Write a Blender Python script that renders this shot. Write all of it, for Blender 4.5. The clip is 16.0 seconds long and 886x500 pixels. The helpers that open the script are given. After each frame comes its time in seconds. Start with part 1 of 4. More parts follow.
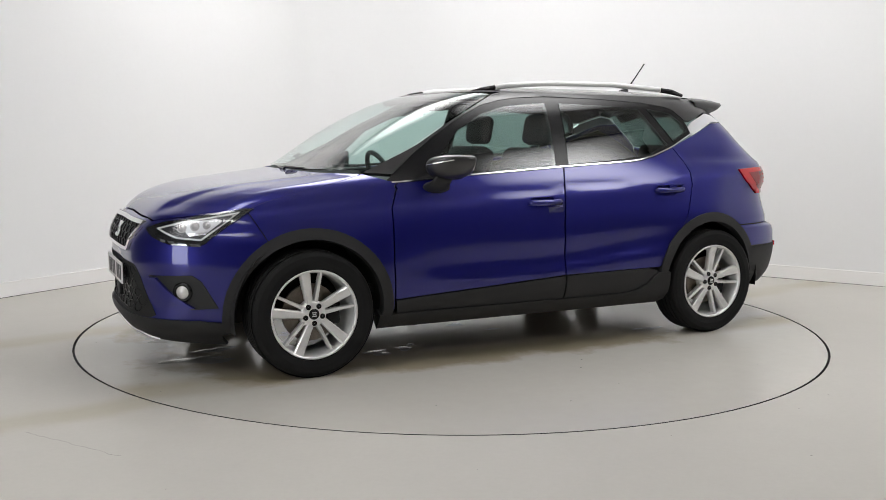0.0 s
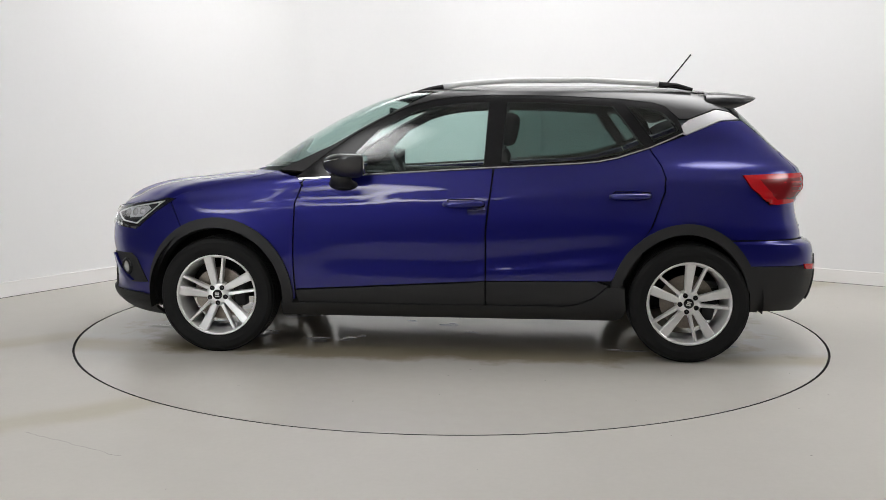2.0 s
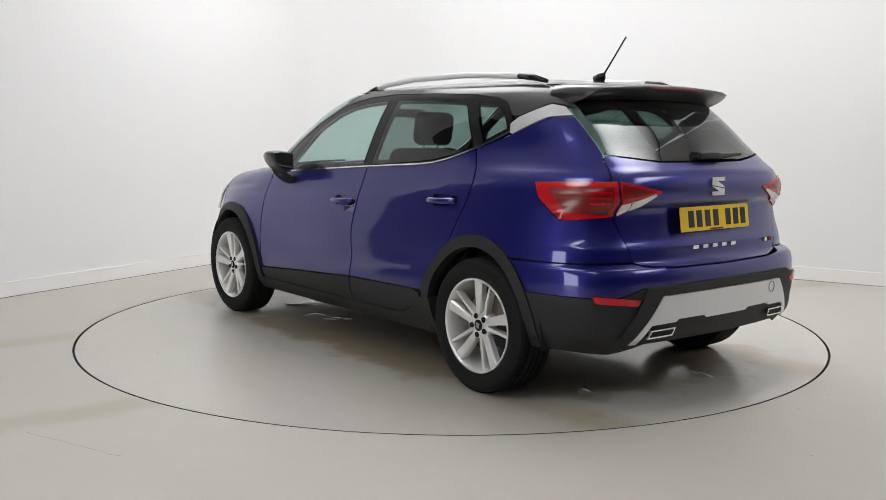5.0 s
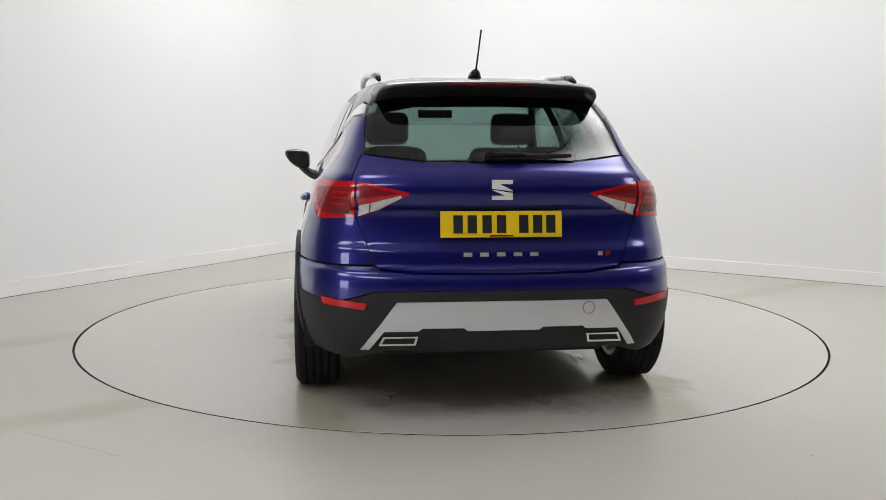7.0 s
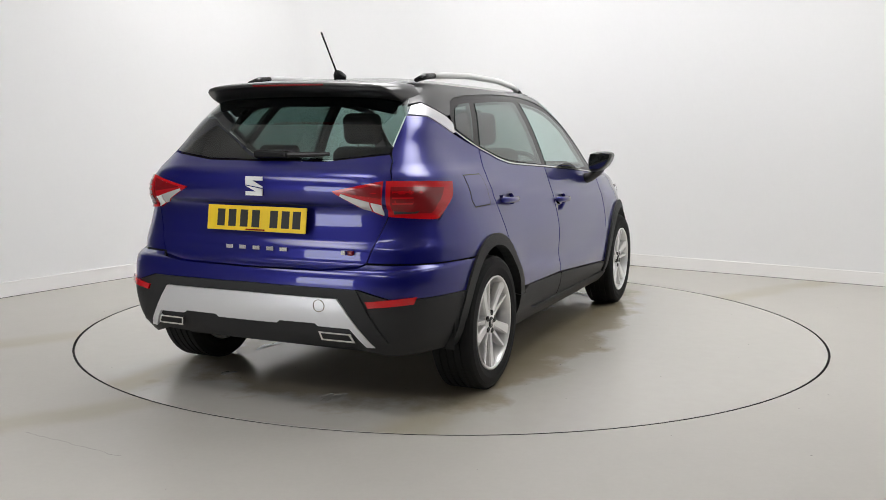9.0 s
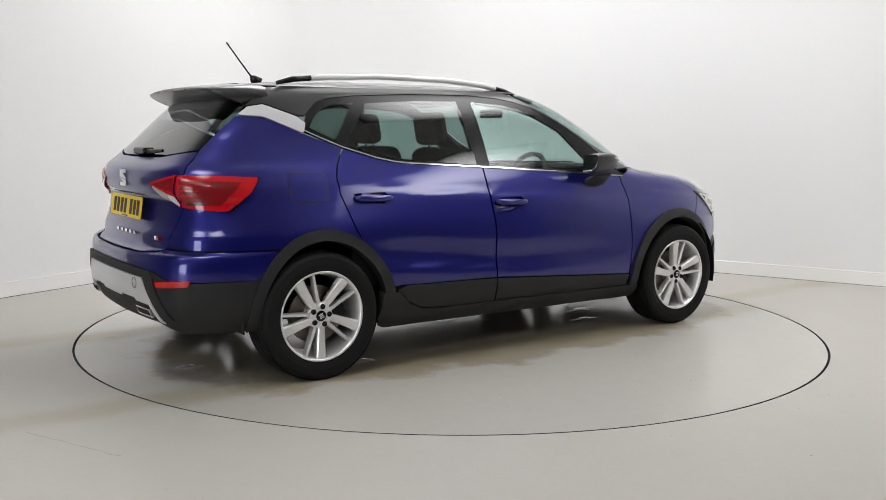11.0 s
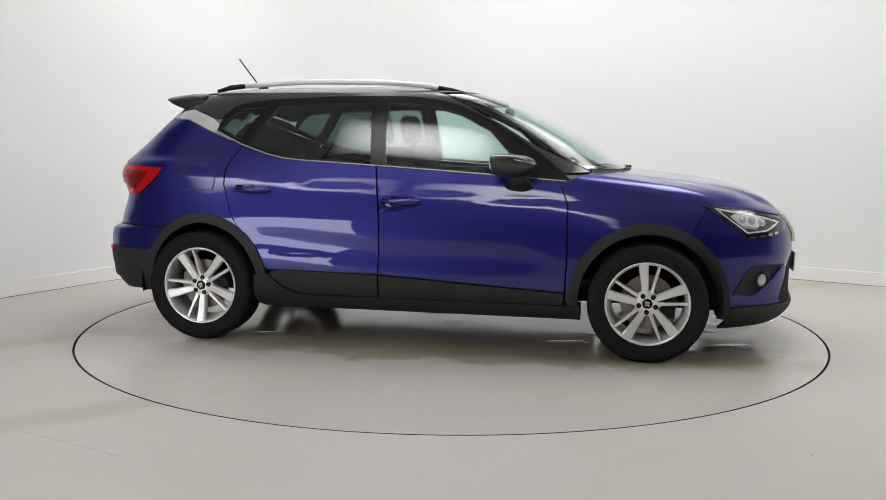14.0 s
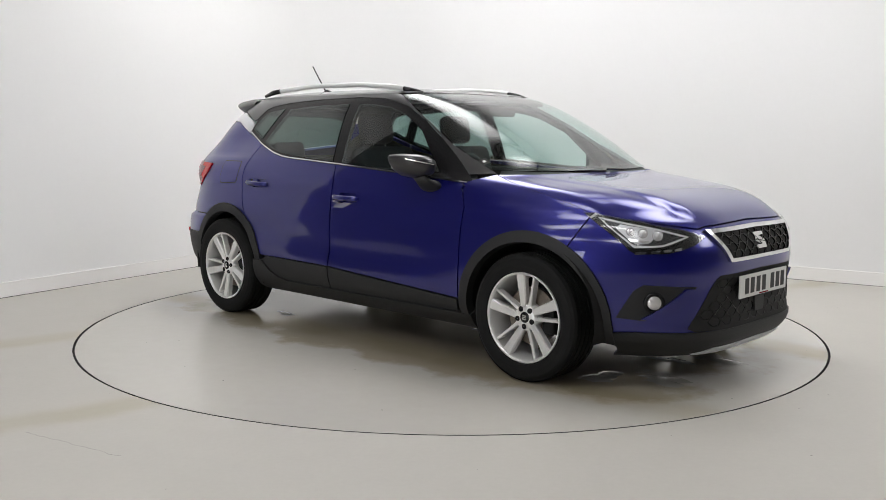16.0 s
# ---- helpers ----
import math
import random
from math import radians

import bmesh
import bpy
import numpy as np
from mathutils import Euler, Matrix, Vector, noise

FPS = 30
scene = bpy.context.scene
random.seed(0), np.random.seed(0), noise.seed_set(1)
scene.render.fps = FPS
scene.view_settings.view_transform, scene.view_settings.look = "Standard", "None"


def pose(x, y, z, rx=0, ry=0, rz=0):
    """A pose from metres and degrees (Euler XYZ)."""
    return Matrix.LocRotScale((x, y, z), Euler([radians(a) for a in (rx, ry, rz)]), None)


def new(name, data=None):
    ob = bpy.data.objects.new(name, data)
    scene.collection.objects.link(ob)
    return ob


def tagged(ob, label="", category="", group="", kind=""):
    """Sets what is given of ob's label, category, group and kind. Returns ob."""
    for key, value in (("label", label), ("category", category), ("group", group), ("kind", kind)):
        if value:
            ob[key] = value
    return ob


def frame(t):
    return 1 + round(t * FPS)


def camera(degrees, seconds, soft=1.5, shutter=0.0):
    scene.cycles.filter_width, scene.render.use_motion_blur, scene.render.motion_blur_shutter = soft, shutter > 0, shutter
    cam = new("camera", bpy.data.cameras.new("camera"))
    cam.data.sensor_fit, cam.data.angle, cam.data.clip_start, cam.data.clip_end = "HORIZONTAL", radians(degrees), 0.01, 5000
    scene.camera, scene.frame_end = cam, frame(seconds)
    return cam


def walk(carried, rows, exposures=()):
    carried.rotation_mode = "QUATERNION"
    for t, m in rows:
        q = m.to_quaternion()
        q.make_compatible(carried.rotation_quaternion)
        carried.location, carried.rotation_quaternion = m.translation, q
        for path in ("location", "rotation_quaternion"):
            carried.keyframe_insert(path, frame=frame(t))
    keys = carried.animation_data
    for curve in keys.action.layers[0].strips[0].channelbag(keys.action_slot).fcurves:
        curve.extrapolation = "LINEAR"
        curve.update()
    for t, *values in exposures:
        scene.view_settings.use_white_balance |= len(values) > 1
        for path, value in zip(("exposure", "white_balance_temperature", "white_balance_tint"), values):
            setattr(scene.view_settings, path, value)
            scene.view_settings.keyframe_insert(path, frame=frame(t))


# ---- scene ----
# The camera stands still; the turntable and the car on it turn.
cam = camera(50.85, 16.0, soft=0.6)
EYE = pose(0, -5.922, 1.209, 90 - 7.070, 0, 0.485) @ pose(0, 0, 0, 0, 0, 0.325)
walk(cam, [(0.0, EYE), (16.0, EYE)])

TURN_START, TURN_RATE = 207.235, -15.6307      # degrees, degrees per second
CAR_X, CAR_Y = -0.0533, 0.0628                 # the car's middle on the turntable, in its own axes

# ---- light ----
world = bpy.data.worlds.new("world")
scene.world = world
world.use_nodes = True
sky = world.node_tree.nodes.new("ShaderNodeTexSky")
sky.sky_type, sky.sun_disc = "NISHITA", False
sky.sun_elevation, sky.sun_rotation = radians(35), radians(200)
world.node_tree.links.new(sky.outputs[0], world.node_tree.nodes["Background"].inputs[0])
world.node_tree.nodes["Background"].inputs[1].default_value = 0.12
scene.view_settings.exposure = 0.0
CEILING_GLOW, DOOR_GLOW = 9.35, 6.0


# ---- materials ----
def material(name, color, rough=0.5, metal=0.0, coat=0.0, **more):
    m = bpy.data.materials.new(name)
    m.use_nodes = True
    b = m.node_tree.nodes["Principled BSDF"]
    b.inputs["Base Color"].default_value = (*color, 1)
    b.inputs["Roughness"].default_value = rough
    b.inputs["Metallic"].default_value = metal
    b.inputs["Coat Weight"].default_value = coat
    b.inputs["Coat Roughness"].default_value = 0.03
    for k, v in more.items():
        b.inputs[k.replace("_", " ")].default_value = v
    return m


def add(m, kind, **values):
    n = m.node_tree.nodes.new(kind)
    for k, v in values.items():
        n.inputs[k.replace("_", " ")].default_value = v
    return n


def wire(m, a, b):
    m.node_tree.links.new(a, b)


def vary(m, scales, amount, bump=0.0, rough=0.0, tint=None):
    """Noise at several scales on colour, roughness and relief."""
    b = m.node_tree.nodes["Principled BSDF"]
    base = tuple(b.inputs["Base Color"].default_value)
    where = add(m, "ShaderNodeTexCoord")
    total = None
    for s in scales:
        n = add(m, "ShaderNodeTexNoise", Scale=s, Detail=5.0, Roughness=0.6)
        wire(m, where.outputs["Object"], n.inputs["Vector"])
        if total is None:
            total = n.outputs["Fac"]
        else:
            mix = add(m, "ShaderNodeMath")
            mix.operation = "ADD"
            wire(m, total, mix.inputs[0]), wire(m, n.outputs["Fac"], mix.inputs[1])
            total = mix.outputs[0]
    span = add(m, "ShaderNodeMapRange", From_Min=0.3 * len(scales), From_Max=0.7 * len(scales))
    wire(m, total, span.inputs["Value"])
    mix = add(m, "ShaderNodeMix")
    mix.data_type = "RGBA"
    low = tint or tuple(c * (1 - amount) for c in base[:3])
    mix.inputs["A"].default_value, mix.inputs["B"].default_value = (*low[:3], 1), base
    mix.inputs[6].default_value, mix.inputs[7].default_value = (*low[:3], 1), base
    wire(m, span.outputs[0], mix.inputs[0]), wire(m, mix.outputs[2], b.inputs["Base Color"])
    if rough:
        r = b.inputs["Roughness"].default_value
        rr = add(m, "ShaderNodeMapRange", To_Min=r - rough, To_Max=r + rough)
        wire(m, span.outputs[0], rr.inputs["Value"]), wire(m, rr.outputs[0], b.inputs["Roughness"])
    if bump:
        bu = add(m, "ShaderNodeBump", Strength=bump, Distance=0.002)
        wire(m, total, bu.inputs["Height"]), wire(m, bu.outputs[0], b.inputs["Normal"])
    return m


def glazing(name, tint, rough=0.0, gloss=1.0):
    """A thin tinted pane: clear transmission with a sheet's reflection on it."""
    m = bpy.data.materials.new(name)
    m.use_nodes = True
    m.node_tree.nodes.clear()
    out = add(m, "ShaderNodeOutputMaterial")
    clear = add(m, "ShaderNodeBsdfTransparent", Color=(*tint, 1))
    shine = add(m, "ShaderNodeBsdfGlossy", Color=(gloss, gloss, gloss, 1), Roughness=rough)
    rim, power, span, mix = add(m, "ShaderNodeLayerWeight", Blend=0.5), add(m, "ShaderNodeMath"), add(m, "ShaderNodeMapRange", To_Min=0.065, To_Max=1.0), add(m, "ShaderNodeMixShader")
    power.operation, power.inputs[1].default_value = "POWER", 4.2
    wire(m, rim.outputs["Facing"], power.inputs[0]), wire(m, power.outputs[0], span.inputs["Value"])
    wire(m, span.outputs[0], mix.inputs[0]), wire(m, clear.outputs[0], mix.inputs[1])
    wire(m, shine.outputs[0], mix.inputs[2]), wire(m, mix.outputs[0], out.inputs[0])
    return m


def glowing(name, color, strength):
    m = bpy.data.materials.new(name)
    m.use_nodes = True
    m.node_tree.nodes.clear()
    out, e = add(m, "ShaderNodeOutputMaterial"), add(m, "ShaderNodeEmission", Color=(*color, 1), Strength=strength)
    wire(m, e.outputs[0], out.inputs[0])
    return m


WALL = vary(material("wall_paint", (0.80, 0.80, 0.80), 0.75), (0.8, 30), 0.02, 0.03)
SKIRT = material("skirting_paint", (0.84, 0.825, 0.815), 0.45)
BACK = vary(material("dark_grey_paint", (0.07, 0.07, 0.072), 0.8), (1, 40), 0.1)
CEIL = material("ceiling_paint", (0.75, 0.75, 0.75), 0.9)
FLOOR = vary(material("floor_resin", (0.465, 0.447, 0.412), 0.42, Specular_IOR_Level=0.3), (0.7, 5, 40), 0.09, 0.0, 0.0)
DISC = vary(material("turntable_resin", (0.480, 0.461, 0.425), 0.265), (0.8, 12), 0.06, 0.0, 0.0)
SEAM = material("seam_black", (0.012, 0.011, 0.010), 0.7)


def tracks(m, along, lines, width, tint, strength):
    """Brownish wheel tracks along a direction, at the given distances from the middle."""
    b = m.node_tree.nodes["Principled BSDF"]
    base = b.inputs["Base Color"].links[0].from_socket
    where, across = add(m, "ShaderNodeTexCoord"), add(m, "ShaderNodeVectorMath")
    across.operation = "DOT_PRODUCT"
    across.inputs[1].default_value = (-along[1], along[0], 0)
    wire(m, where.outputs["Object"], across.inputs[0])
    wob = add(m, "ShaderNodeTexNoise", Scale=1.6, Detail=6.0)
    wire(m, where.outputs["Object"], wob.inputs["Vector"])
    shift = add(m, "ShaderNodeMath")
    shift.operation = "MULTIPLY_ADD"
    wire(m, wob.outputs["Fac"], shift.inputs[0])
    shift.inputs[1].default_value = 0.22
    wire(m, across.outputs["Value"], shift.inputs[2])
    for at in lines:
        off = add(m, "ShaderNodeMath")
        off.operation = "SUBTRACT"
        wire(m, shift.outputs[0], off.inputs[0])
        off.inputs[1].default_value = at + 0.11
        size = add(m, "ShaderNodeMath")
        size.operation = "ABSOLUTE"
        wire(m, off.outputs[0], size.inputs[0])
        soft = add(m, "ShaderNodeMapRange", From_Min=width * 0.2, From_Max=width * 1.2, To_Min=strength, To_Max=0.0)
        soft.interpolation_type = "SMOOTHSTEP"
        wire(m, size.outputs[0], soft.inputs["Value"])
        cut = add(m, "ShaderNodeMath")
        cut.operation = "MULTIPLY"
        wire(m, soft.outputs[0], cut.inputs[0]), wire(m, wob.outputs["Fac"], cut.inputs[1])
        mix = add(m, "ShaderNodeMix")
        mix.data_type = "RGBA"
        mix.inputs[7].default_value = (*tint, 1)
        wire(m, cut.outputs[0], mix.inputs[0]), wire(m, base, mix.inputs[6])
        base = mix.outputs[2]
    wire(m, base, b.inputs["Base Color"])


def damp_and_shade(m, across, along, tint, rough):
    """A darker and glossier area round the middle, with an uneven edge: damp, with the car's shade in its tint."""
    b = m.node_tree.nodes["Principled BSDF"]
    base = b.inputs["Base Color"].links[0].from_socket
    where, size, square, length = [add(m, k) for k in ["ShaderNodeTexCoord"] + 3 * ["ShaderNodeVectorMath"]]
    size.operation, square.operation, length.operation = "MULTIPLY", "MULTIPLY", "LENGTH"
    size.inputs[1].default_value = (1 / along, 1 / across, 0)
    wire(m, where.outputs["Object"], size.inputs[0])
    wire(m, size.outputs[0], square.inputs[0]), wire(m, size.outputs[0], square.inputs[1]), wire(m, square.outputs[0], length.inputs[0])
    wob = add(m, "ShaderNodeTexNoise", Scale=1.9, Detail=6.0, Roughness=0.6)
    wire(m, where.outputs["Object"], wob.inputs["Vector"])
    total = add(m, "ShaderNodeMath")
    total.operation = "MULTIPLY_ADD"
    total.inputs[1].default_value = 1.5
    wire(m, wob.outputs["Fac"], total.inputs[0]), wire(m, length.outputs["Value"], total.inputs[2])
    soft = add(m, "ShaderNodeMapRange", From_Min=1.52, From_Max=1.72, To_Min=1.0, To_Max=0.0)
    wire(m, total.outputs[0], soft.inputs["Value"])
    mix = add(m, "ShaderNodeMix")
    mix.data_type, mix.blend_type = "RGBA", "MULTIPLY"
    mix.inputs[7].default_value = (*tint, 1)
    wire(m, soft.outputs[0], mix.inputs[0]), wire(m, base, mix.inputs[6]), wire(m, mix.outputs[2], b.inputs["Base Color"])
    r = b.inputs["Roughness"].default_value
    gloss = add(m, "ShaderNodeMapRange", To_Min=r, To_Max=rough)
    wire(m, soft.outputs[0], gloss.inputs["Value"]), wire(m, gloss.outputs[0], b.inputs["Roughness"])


tracks(FLOOR, (0.78, 0.63), (1.07, -0.53), 0.15, (0.35, 0.315, 0.225), 1.0)
tracks(DISC, (1.0, 0.0), (0.83, -0.72), 0.20, (0.33, 0.29, 0.205), 1.1)
# The tint holds damp as well as the car's shadow and reflection.
damp_and_shade(DISC, 1.05, 2.0, (0.76, 0.71, 0.60), 0.13)
WATER = material("water_film", (0.33, 0.32, 0.29), 0.04)
PAINT = material("blue_metallic_paint", (0.0052, 0.0056, 0.160), 0.34, 0.60, 1.0, Coat_IOR=1.5)
PAINT.node_tree.nodes["Principled BSDF"].inputs["Coat Roughness"].default_value = 0.015
BLACK_PAINT = material("black_roof_paint", (0.020, 0.020, 0.022), 0.38, 0.25, 0.8)
BLACK_PAINT.node_tree.nodes["Principled BSDF"].inputs["Coat Roughness"].default_value = 0.07
CLAD = vary(material("black_grained_plastic", (0.012, 0.012, 0.013), 0.62), (3, 400), 0.25, 0.25)
GLOSS = material("gloss_black_plastic", (0.007, 0.007, 0.008), 0.24, Specular_IOR_Level=0.3)
DARK = material("dark_cavity", (0.006, 0.006, 0.006), 0.8)
RUBBER = vary(material("tyre_rubber", (0.008, 0.008, 0.008), 0.75, Specular_IOR_Level=0.25), (6, 150), 0.25, 0.2)
ALLOY = vary(material("alloy_silver", (0.80, 0.795, 0.785), 0.30, 0.50), (5, 120), 0.06)
STEEL = vary(material("brake_steel", (0.30, 0.26, 0.22), 0.45, 0.8), (9, 90), 0.4)
CHROME = material("chrome", (0.82, 0.82, 0.83), 0.10, 1.0)
SATIN = vary(material("satin_silver_plastic", (0.74, 0.74, 0.76), 0.32, 0.5), (4, 200), 0.05)
RAIL = material("rail_silver", (0.82, 0.82, 0.82), 0.30, 0.1)
HOUSING = vary(material("lamp_housing", (0.06, 0.06, 0.065), 0.22, 0.4), (6, 60), 0.2)
RED = material("red_lens", (0.50, 0.004, 0.009), 0.12, 0.0, 0.4)
RED_DARK = material("deep_red_lens", (0.20, 0.003, 0.006), 0.25, 0.0, 0.2)
CLEAR_LENS = material("clear_lens", (0.66, 0.64, 0.64), 0.15, 0.4, 0.6)
YELLOW = vary(material("plate_yellow", (0.85, 0.58, 0.01), 0.4), (8, 90), 0.05)
WHITE = vary(material("plate_white", (0.72, 0.72, 0.70), 0.4), (8, 90), 0.06)
INK = material("plate_black", (0.012, 0.012, 0.012), 0.5)
SEAT = vary(material("seat_fabric", (0.020, 0.020, 0.022), 0.85), (12, 300), 0.3, 0.2)
TRIM = vary(material("cabin_plastic", (0.030, 0.030, 0.032), 0.6), (5, 200), 0.2, 0.1)
LINER = material("headlining", (0.42, 0.41, 0.39), 0.9)
GLASS = glazing("light_green_glass", (0.66, 0.80, 0.77), 0.0)
PRIVACY = glazing("privacy_glass", (0.24, 0.33, 0.31), 0.0)
LENS = glazing("lamp_cover", (0.92, 0.93, 0.94))
MIRROR = material("mirror_glass", (0.6, 0.62, 0.63), 0.02, 1.0)
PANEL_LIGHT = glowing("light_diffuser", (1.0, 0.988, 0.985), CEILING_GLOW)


def lamp_falloff(m, strength):
    """A diffuser glows brightest in its middle and fades towards its edges."""
    where, spread, square, flip, parts = [add(m, k) for k in ["ShaderNodeTexCoord"] + 3 * ["ShaderNodeVectorMath"] + ["ShaderNodeSeparateXYZ"]]
    spread.operation, square.operation, flip.operation = "MULTIPLY_ADD", "MULTIPLY", "SUBTRACT"
    spread.inputs[1].default_value, spread.inputs[2].default_value = (2, 2, 2), (-1, -1, -1)
    flip.inputs[0].default_value = (1, 1, 1)
    wire(m, where.outputs["Generated"], spread.inputs[0])
    wire(m, spread.outputs[0], square.inputs[0]), wire(m, spread.outputs[0], square.inputs[1])
    wire(m, square.outputs[0], flip.inputs[1]), wire(m, flip.outputs[0], parts.inputs[0])
    both, scale = add(m, "ShaderNodeMath"), add(m, "ShaderNodeMath")
    both.operation, scale.operation, scale.inputs[1].default_value = "MULTIPLY", "MULTIPLY", strength
    wire(m, parts.outputs[0], both.inputs[0]), wire(m, parts.outputs[1], both.inputs[1])
    wire(m, both.outputs[0], scale.inputs[0]), wire(m, scale.outputs[0], m.node_tree.nodes["Emission"].inputs["Strength"])


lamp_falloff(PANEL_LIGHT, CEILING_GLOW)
DAYLIGHT = glowing("daylight", (0.94, 0.97, 1.0), DOOR_GLOW)


# ---- mesh helpers ----
def part(name, bm, mat, parent=None, label="", smooth=False):
    me = bpy.data.meshes.new(name)
    bm.normal_update()
    bm.to_mesh(me)
    bm.free()
    me.materials.append(mat)
    if smooth:
        me.polygons.foreach_set("use_smooth", [True] * len(me.polygons))
    ob = new(name, me)
    ob.parent = parent
    if label:
        tagged(ob, label)
    return ob


def box(bm, x0, x1, y0, y1, z0, z1, bevel=0.0, m=None):
    got = bmesh.ops.create_cube(bm, size=1.0)["verts"]
    for v in got:
        v.co = Vector((x0 + (v.co.x + .5) * (x1 - x0), y0 + (v.co.y + .5) * (y1 - y0), z0 + (v.co.z + .5) * (z1 - z0)))
    if bevel:
        es = list({e for v in got for e in v.link_edges})
        made = bmesh.ops.bevel(bm, geom=es, offset=bevel, segments=3, profile=0.5, affect="EDGES")
        got = [v for v in made["verts"]] or got
    if m is not None:
        bmesh.ops.transform(bm, matrix=m, verts=list({v for v in got}))
    return bm


def prism(bm, outline, thick, m=None):
    """A flat outline in x, y, pulled up by thick along z."""
    low = [bm.verts.new((x, y, 0)) for x, y in outline]
    top = [bm.verts.new((x, y, thick)) for x, y in outline]
    n = len(low)
    bm.faces.new(top)
    bm.faces.new(low[::-1])
    for i in range(n):
        bm.faces.new((low[i], low[(i + 1) % n], top[(i + 1) % n], top[i]))
    if m is not None:
        bmesh.ops.transform(bm, matrix=m, verts=low + top)
    return bm


def lathe(bm, profile, steps=48, closed=False):
    """A profile of (radius, y) turned about the y axis."""
    rings = []
    for r, y in profile:
        rings.append([bm.verts.new((r * math.cos(2 * math.pi * k / steps), y, r * math.sin(2 * math.pi * k / steps))) for k in range(steps)])
    pairs = list(zip(rings, rings[1:])) + ([(rings[-1], rings[0])] if closed else [])
    for a, b in pairs:
        for k in range(steps):
            bm.faces.new((a[k], b[k], b[(k + 1) % steps], a[(k + 1) % steps]))
    return bm


def tube(bm, path, radius, sides=8, flat=1.0):
    """A round bar along a path of points."""
    path = [Vector(q) for q in path]
    rings = []
    for i, q in enumerate(path):
        d = (path[min(i + 1, len(path) - 1)] - path[max(i - 1, 0)]).normalized()
        a = d.cross(Vector((0, 0, 1)))
        a = a.normalized() if a.length > 1e-4 else Vector((1, 0, 0))
        b = a.cross(d).normalized()
        r = radius[i] if isinstance(radius, (list, tuple)) else radius
        rings.append([bm.verts.new(q + a * r * math.cos(t) + b * r * flat * math.sin(t)) for t in (2 * math.pi * k / sides for k in range(sides))])
    for p, q in zip(rings, rings[1:]):
        for k in range(sides):
            bm.faces.new((p[k], p[(k + 1) % sides], q[(k + 1) % sides], q[k]))
    bm.faces.new(rings[0][::-1])
    bm.faces.new(rings[-1])
    return bm


def finish(bm):
    bmesh.ops.recalc_face_normals(bm, faces=bm.faces)
    return bm


# ---- the room ----
CORNER, E1, E2 = Vector((-1.13, 4.54, 0)), Vector((0.501, 0.865, 0)).normalized(), Vector((0.846, -0.533, 0)).normalized()
DEEP, WIDE, HIGH = 12.5, 14.5, 4.2       # the walls' lengths and height
ROUND = 0.9                              # the rounded corner's radius


def room_point(a, b, z=0.0):
    """a metres back along the first wall, b along the second."""
    return CORNER - E1 * a + E2 * b + Vector((0, 0, z))


def strip(bm, path, z0, z1, out):
    """A wall along a path of (a, b), with its thickness on the outer side."""
    inner = [Vector(q) for q in path]
    outer = []
    for i, q in enumerate(inner):
        d = (inner[min(i + 1, len(inner) - 1)] - inner[max(i - 1, 0)]).normalized()
        outer.append(q + Vector((-d.y, d.x)) * out)
    rows = [[bm.verts.new(room_point(q.x, q.y, z)) for q in line] for line, z in ((inner, z0), (inner, z1), (outer, z1), (outer, z0))]
    for a, b in zip(rows, rows[1:] + rows[:1]):
        for i in range(len(inner) - 1):
            bm.faces.new((a[i], a[i + 1], b[i + 1], b[i]))
    for i in (0, -1):
        bm.faces.new([r[i] for r in rows])
    return finish(bm)


WHITE_END = 5.2                          # past this the first wall is added unseen, dark to shape reflections
main_path = [(WHITE_END, 0.0), (ROUND, 0.0)] + [(ROUND - ROUND * math.sin(t), ROUND - ROUND * math.cos(t)) for t in [math.pi / 2 * k / 72 for k in range(1, 72)]] + [(0.0, ROUND), (0.0, WIDE)]
tagged(part("wall_north", strip(bmesh.new(), main_path, 0, HIGH, 0.2), WALL), "smooth white painted studio wall with a rounded corner", "wall", kind="structure")
tagged(part("baseboard", strip(bmesh.new(), main_path, 0, 0.105, -0.018), SKIRT), "white painted skirting board along the wall", "baseboard", kind="structure")
bm = strip(bmesh.new(), main_path, 0.105, 0.111, -0.0195)
tagged(part("trim", bm, SKIRT), "rounded white lip along the top of the skirting board", "trim", kind="structure")
tagged(part("skirting_joint", strip(bmesh.new(), main_path, 0, 0.003, -0.021), BACK), "dark joint between skirting board and floor", "trim", kind="structure")
# Unseen walls closing the room, added dark to keep the car's reflections dark.
tagged(part("wall_west", strip(bmesh.new(), [(DEEP, 0.0), (WHITE_END, 0.0)], 0, HIGH, 0.2), BACK), "unseen dark grey wall added to darken reflections", "wall", kind="structure")
tagged(part("wall_east", strip(bmesh.new(), [(0.0, WIDE), (DEEP, WIDE)], 0, HIGH, 0.2), BACK), "unseen dark grey wall added to darken reflections", "wall", kind="structure")

# The wall behind the camera has a wide daylit vehicle opening.
OPEN0, OPEN1, OPEN_H = 1.0, 3.2, 2.4
bm = bmesh.new()
for b0, b1, z0, z1 in ((0, OPEN0, 0, HIGH), (OPEN0, OPEN1, OPEN_H, HIGH), (OPEN1, WIDE, 0, HIGH)):
    strip(bm, [(DEEP, b1), (DEEP, b0)], z0, z1, 0.2)
tagged(part("wall_south", finish(bm), BACK), "unseen dark grey wall, added to darken reflections, with a wide vehicle opening", "wall", kind="structure")
bm = strip(bmesh.new(), [(DEEP + 0.5, OPEN1 + 1.0), (DEEP + 0.5, OPEN0 - 1.0)], 0, OPEN_H + 0.6, 0.05)
tagged(part("backdrop", bm, DAYLIGHT), "pale daylight outside the vehicle opening", "backdrop", kind="structure")
bm = bmesh.new()
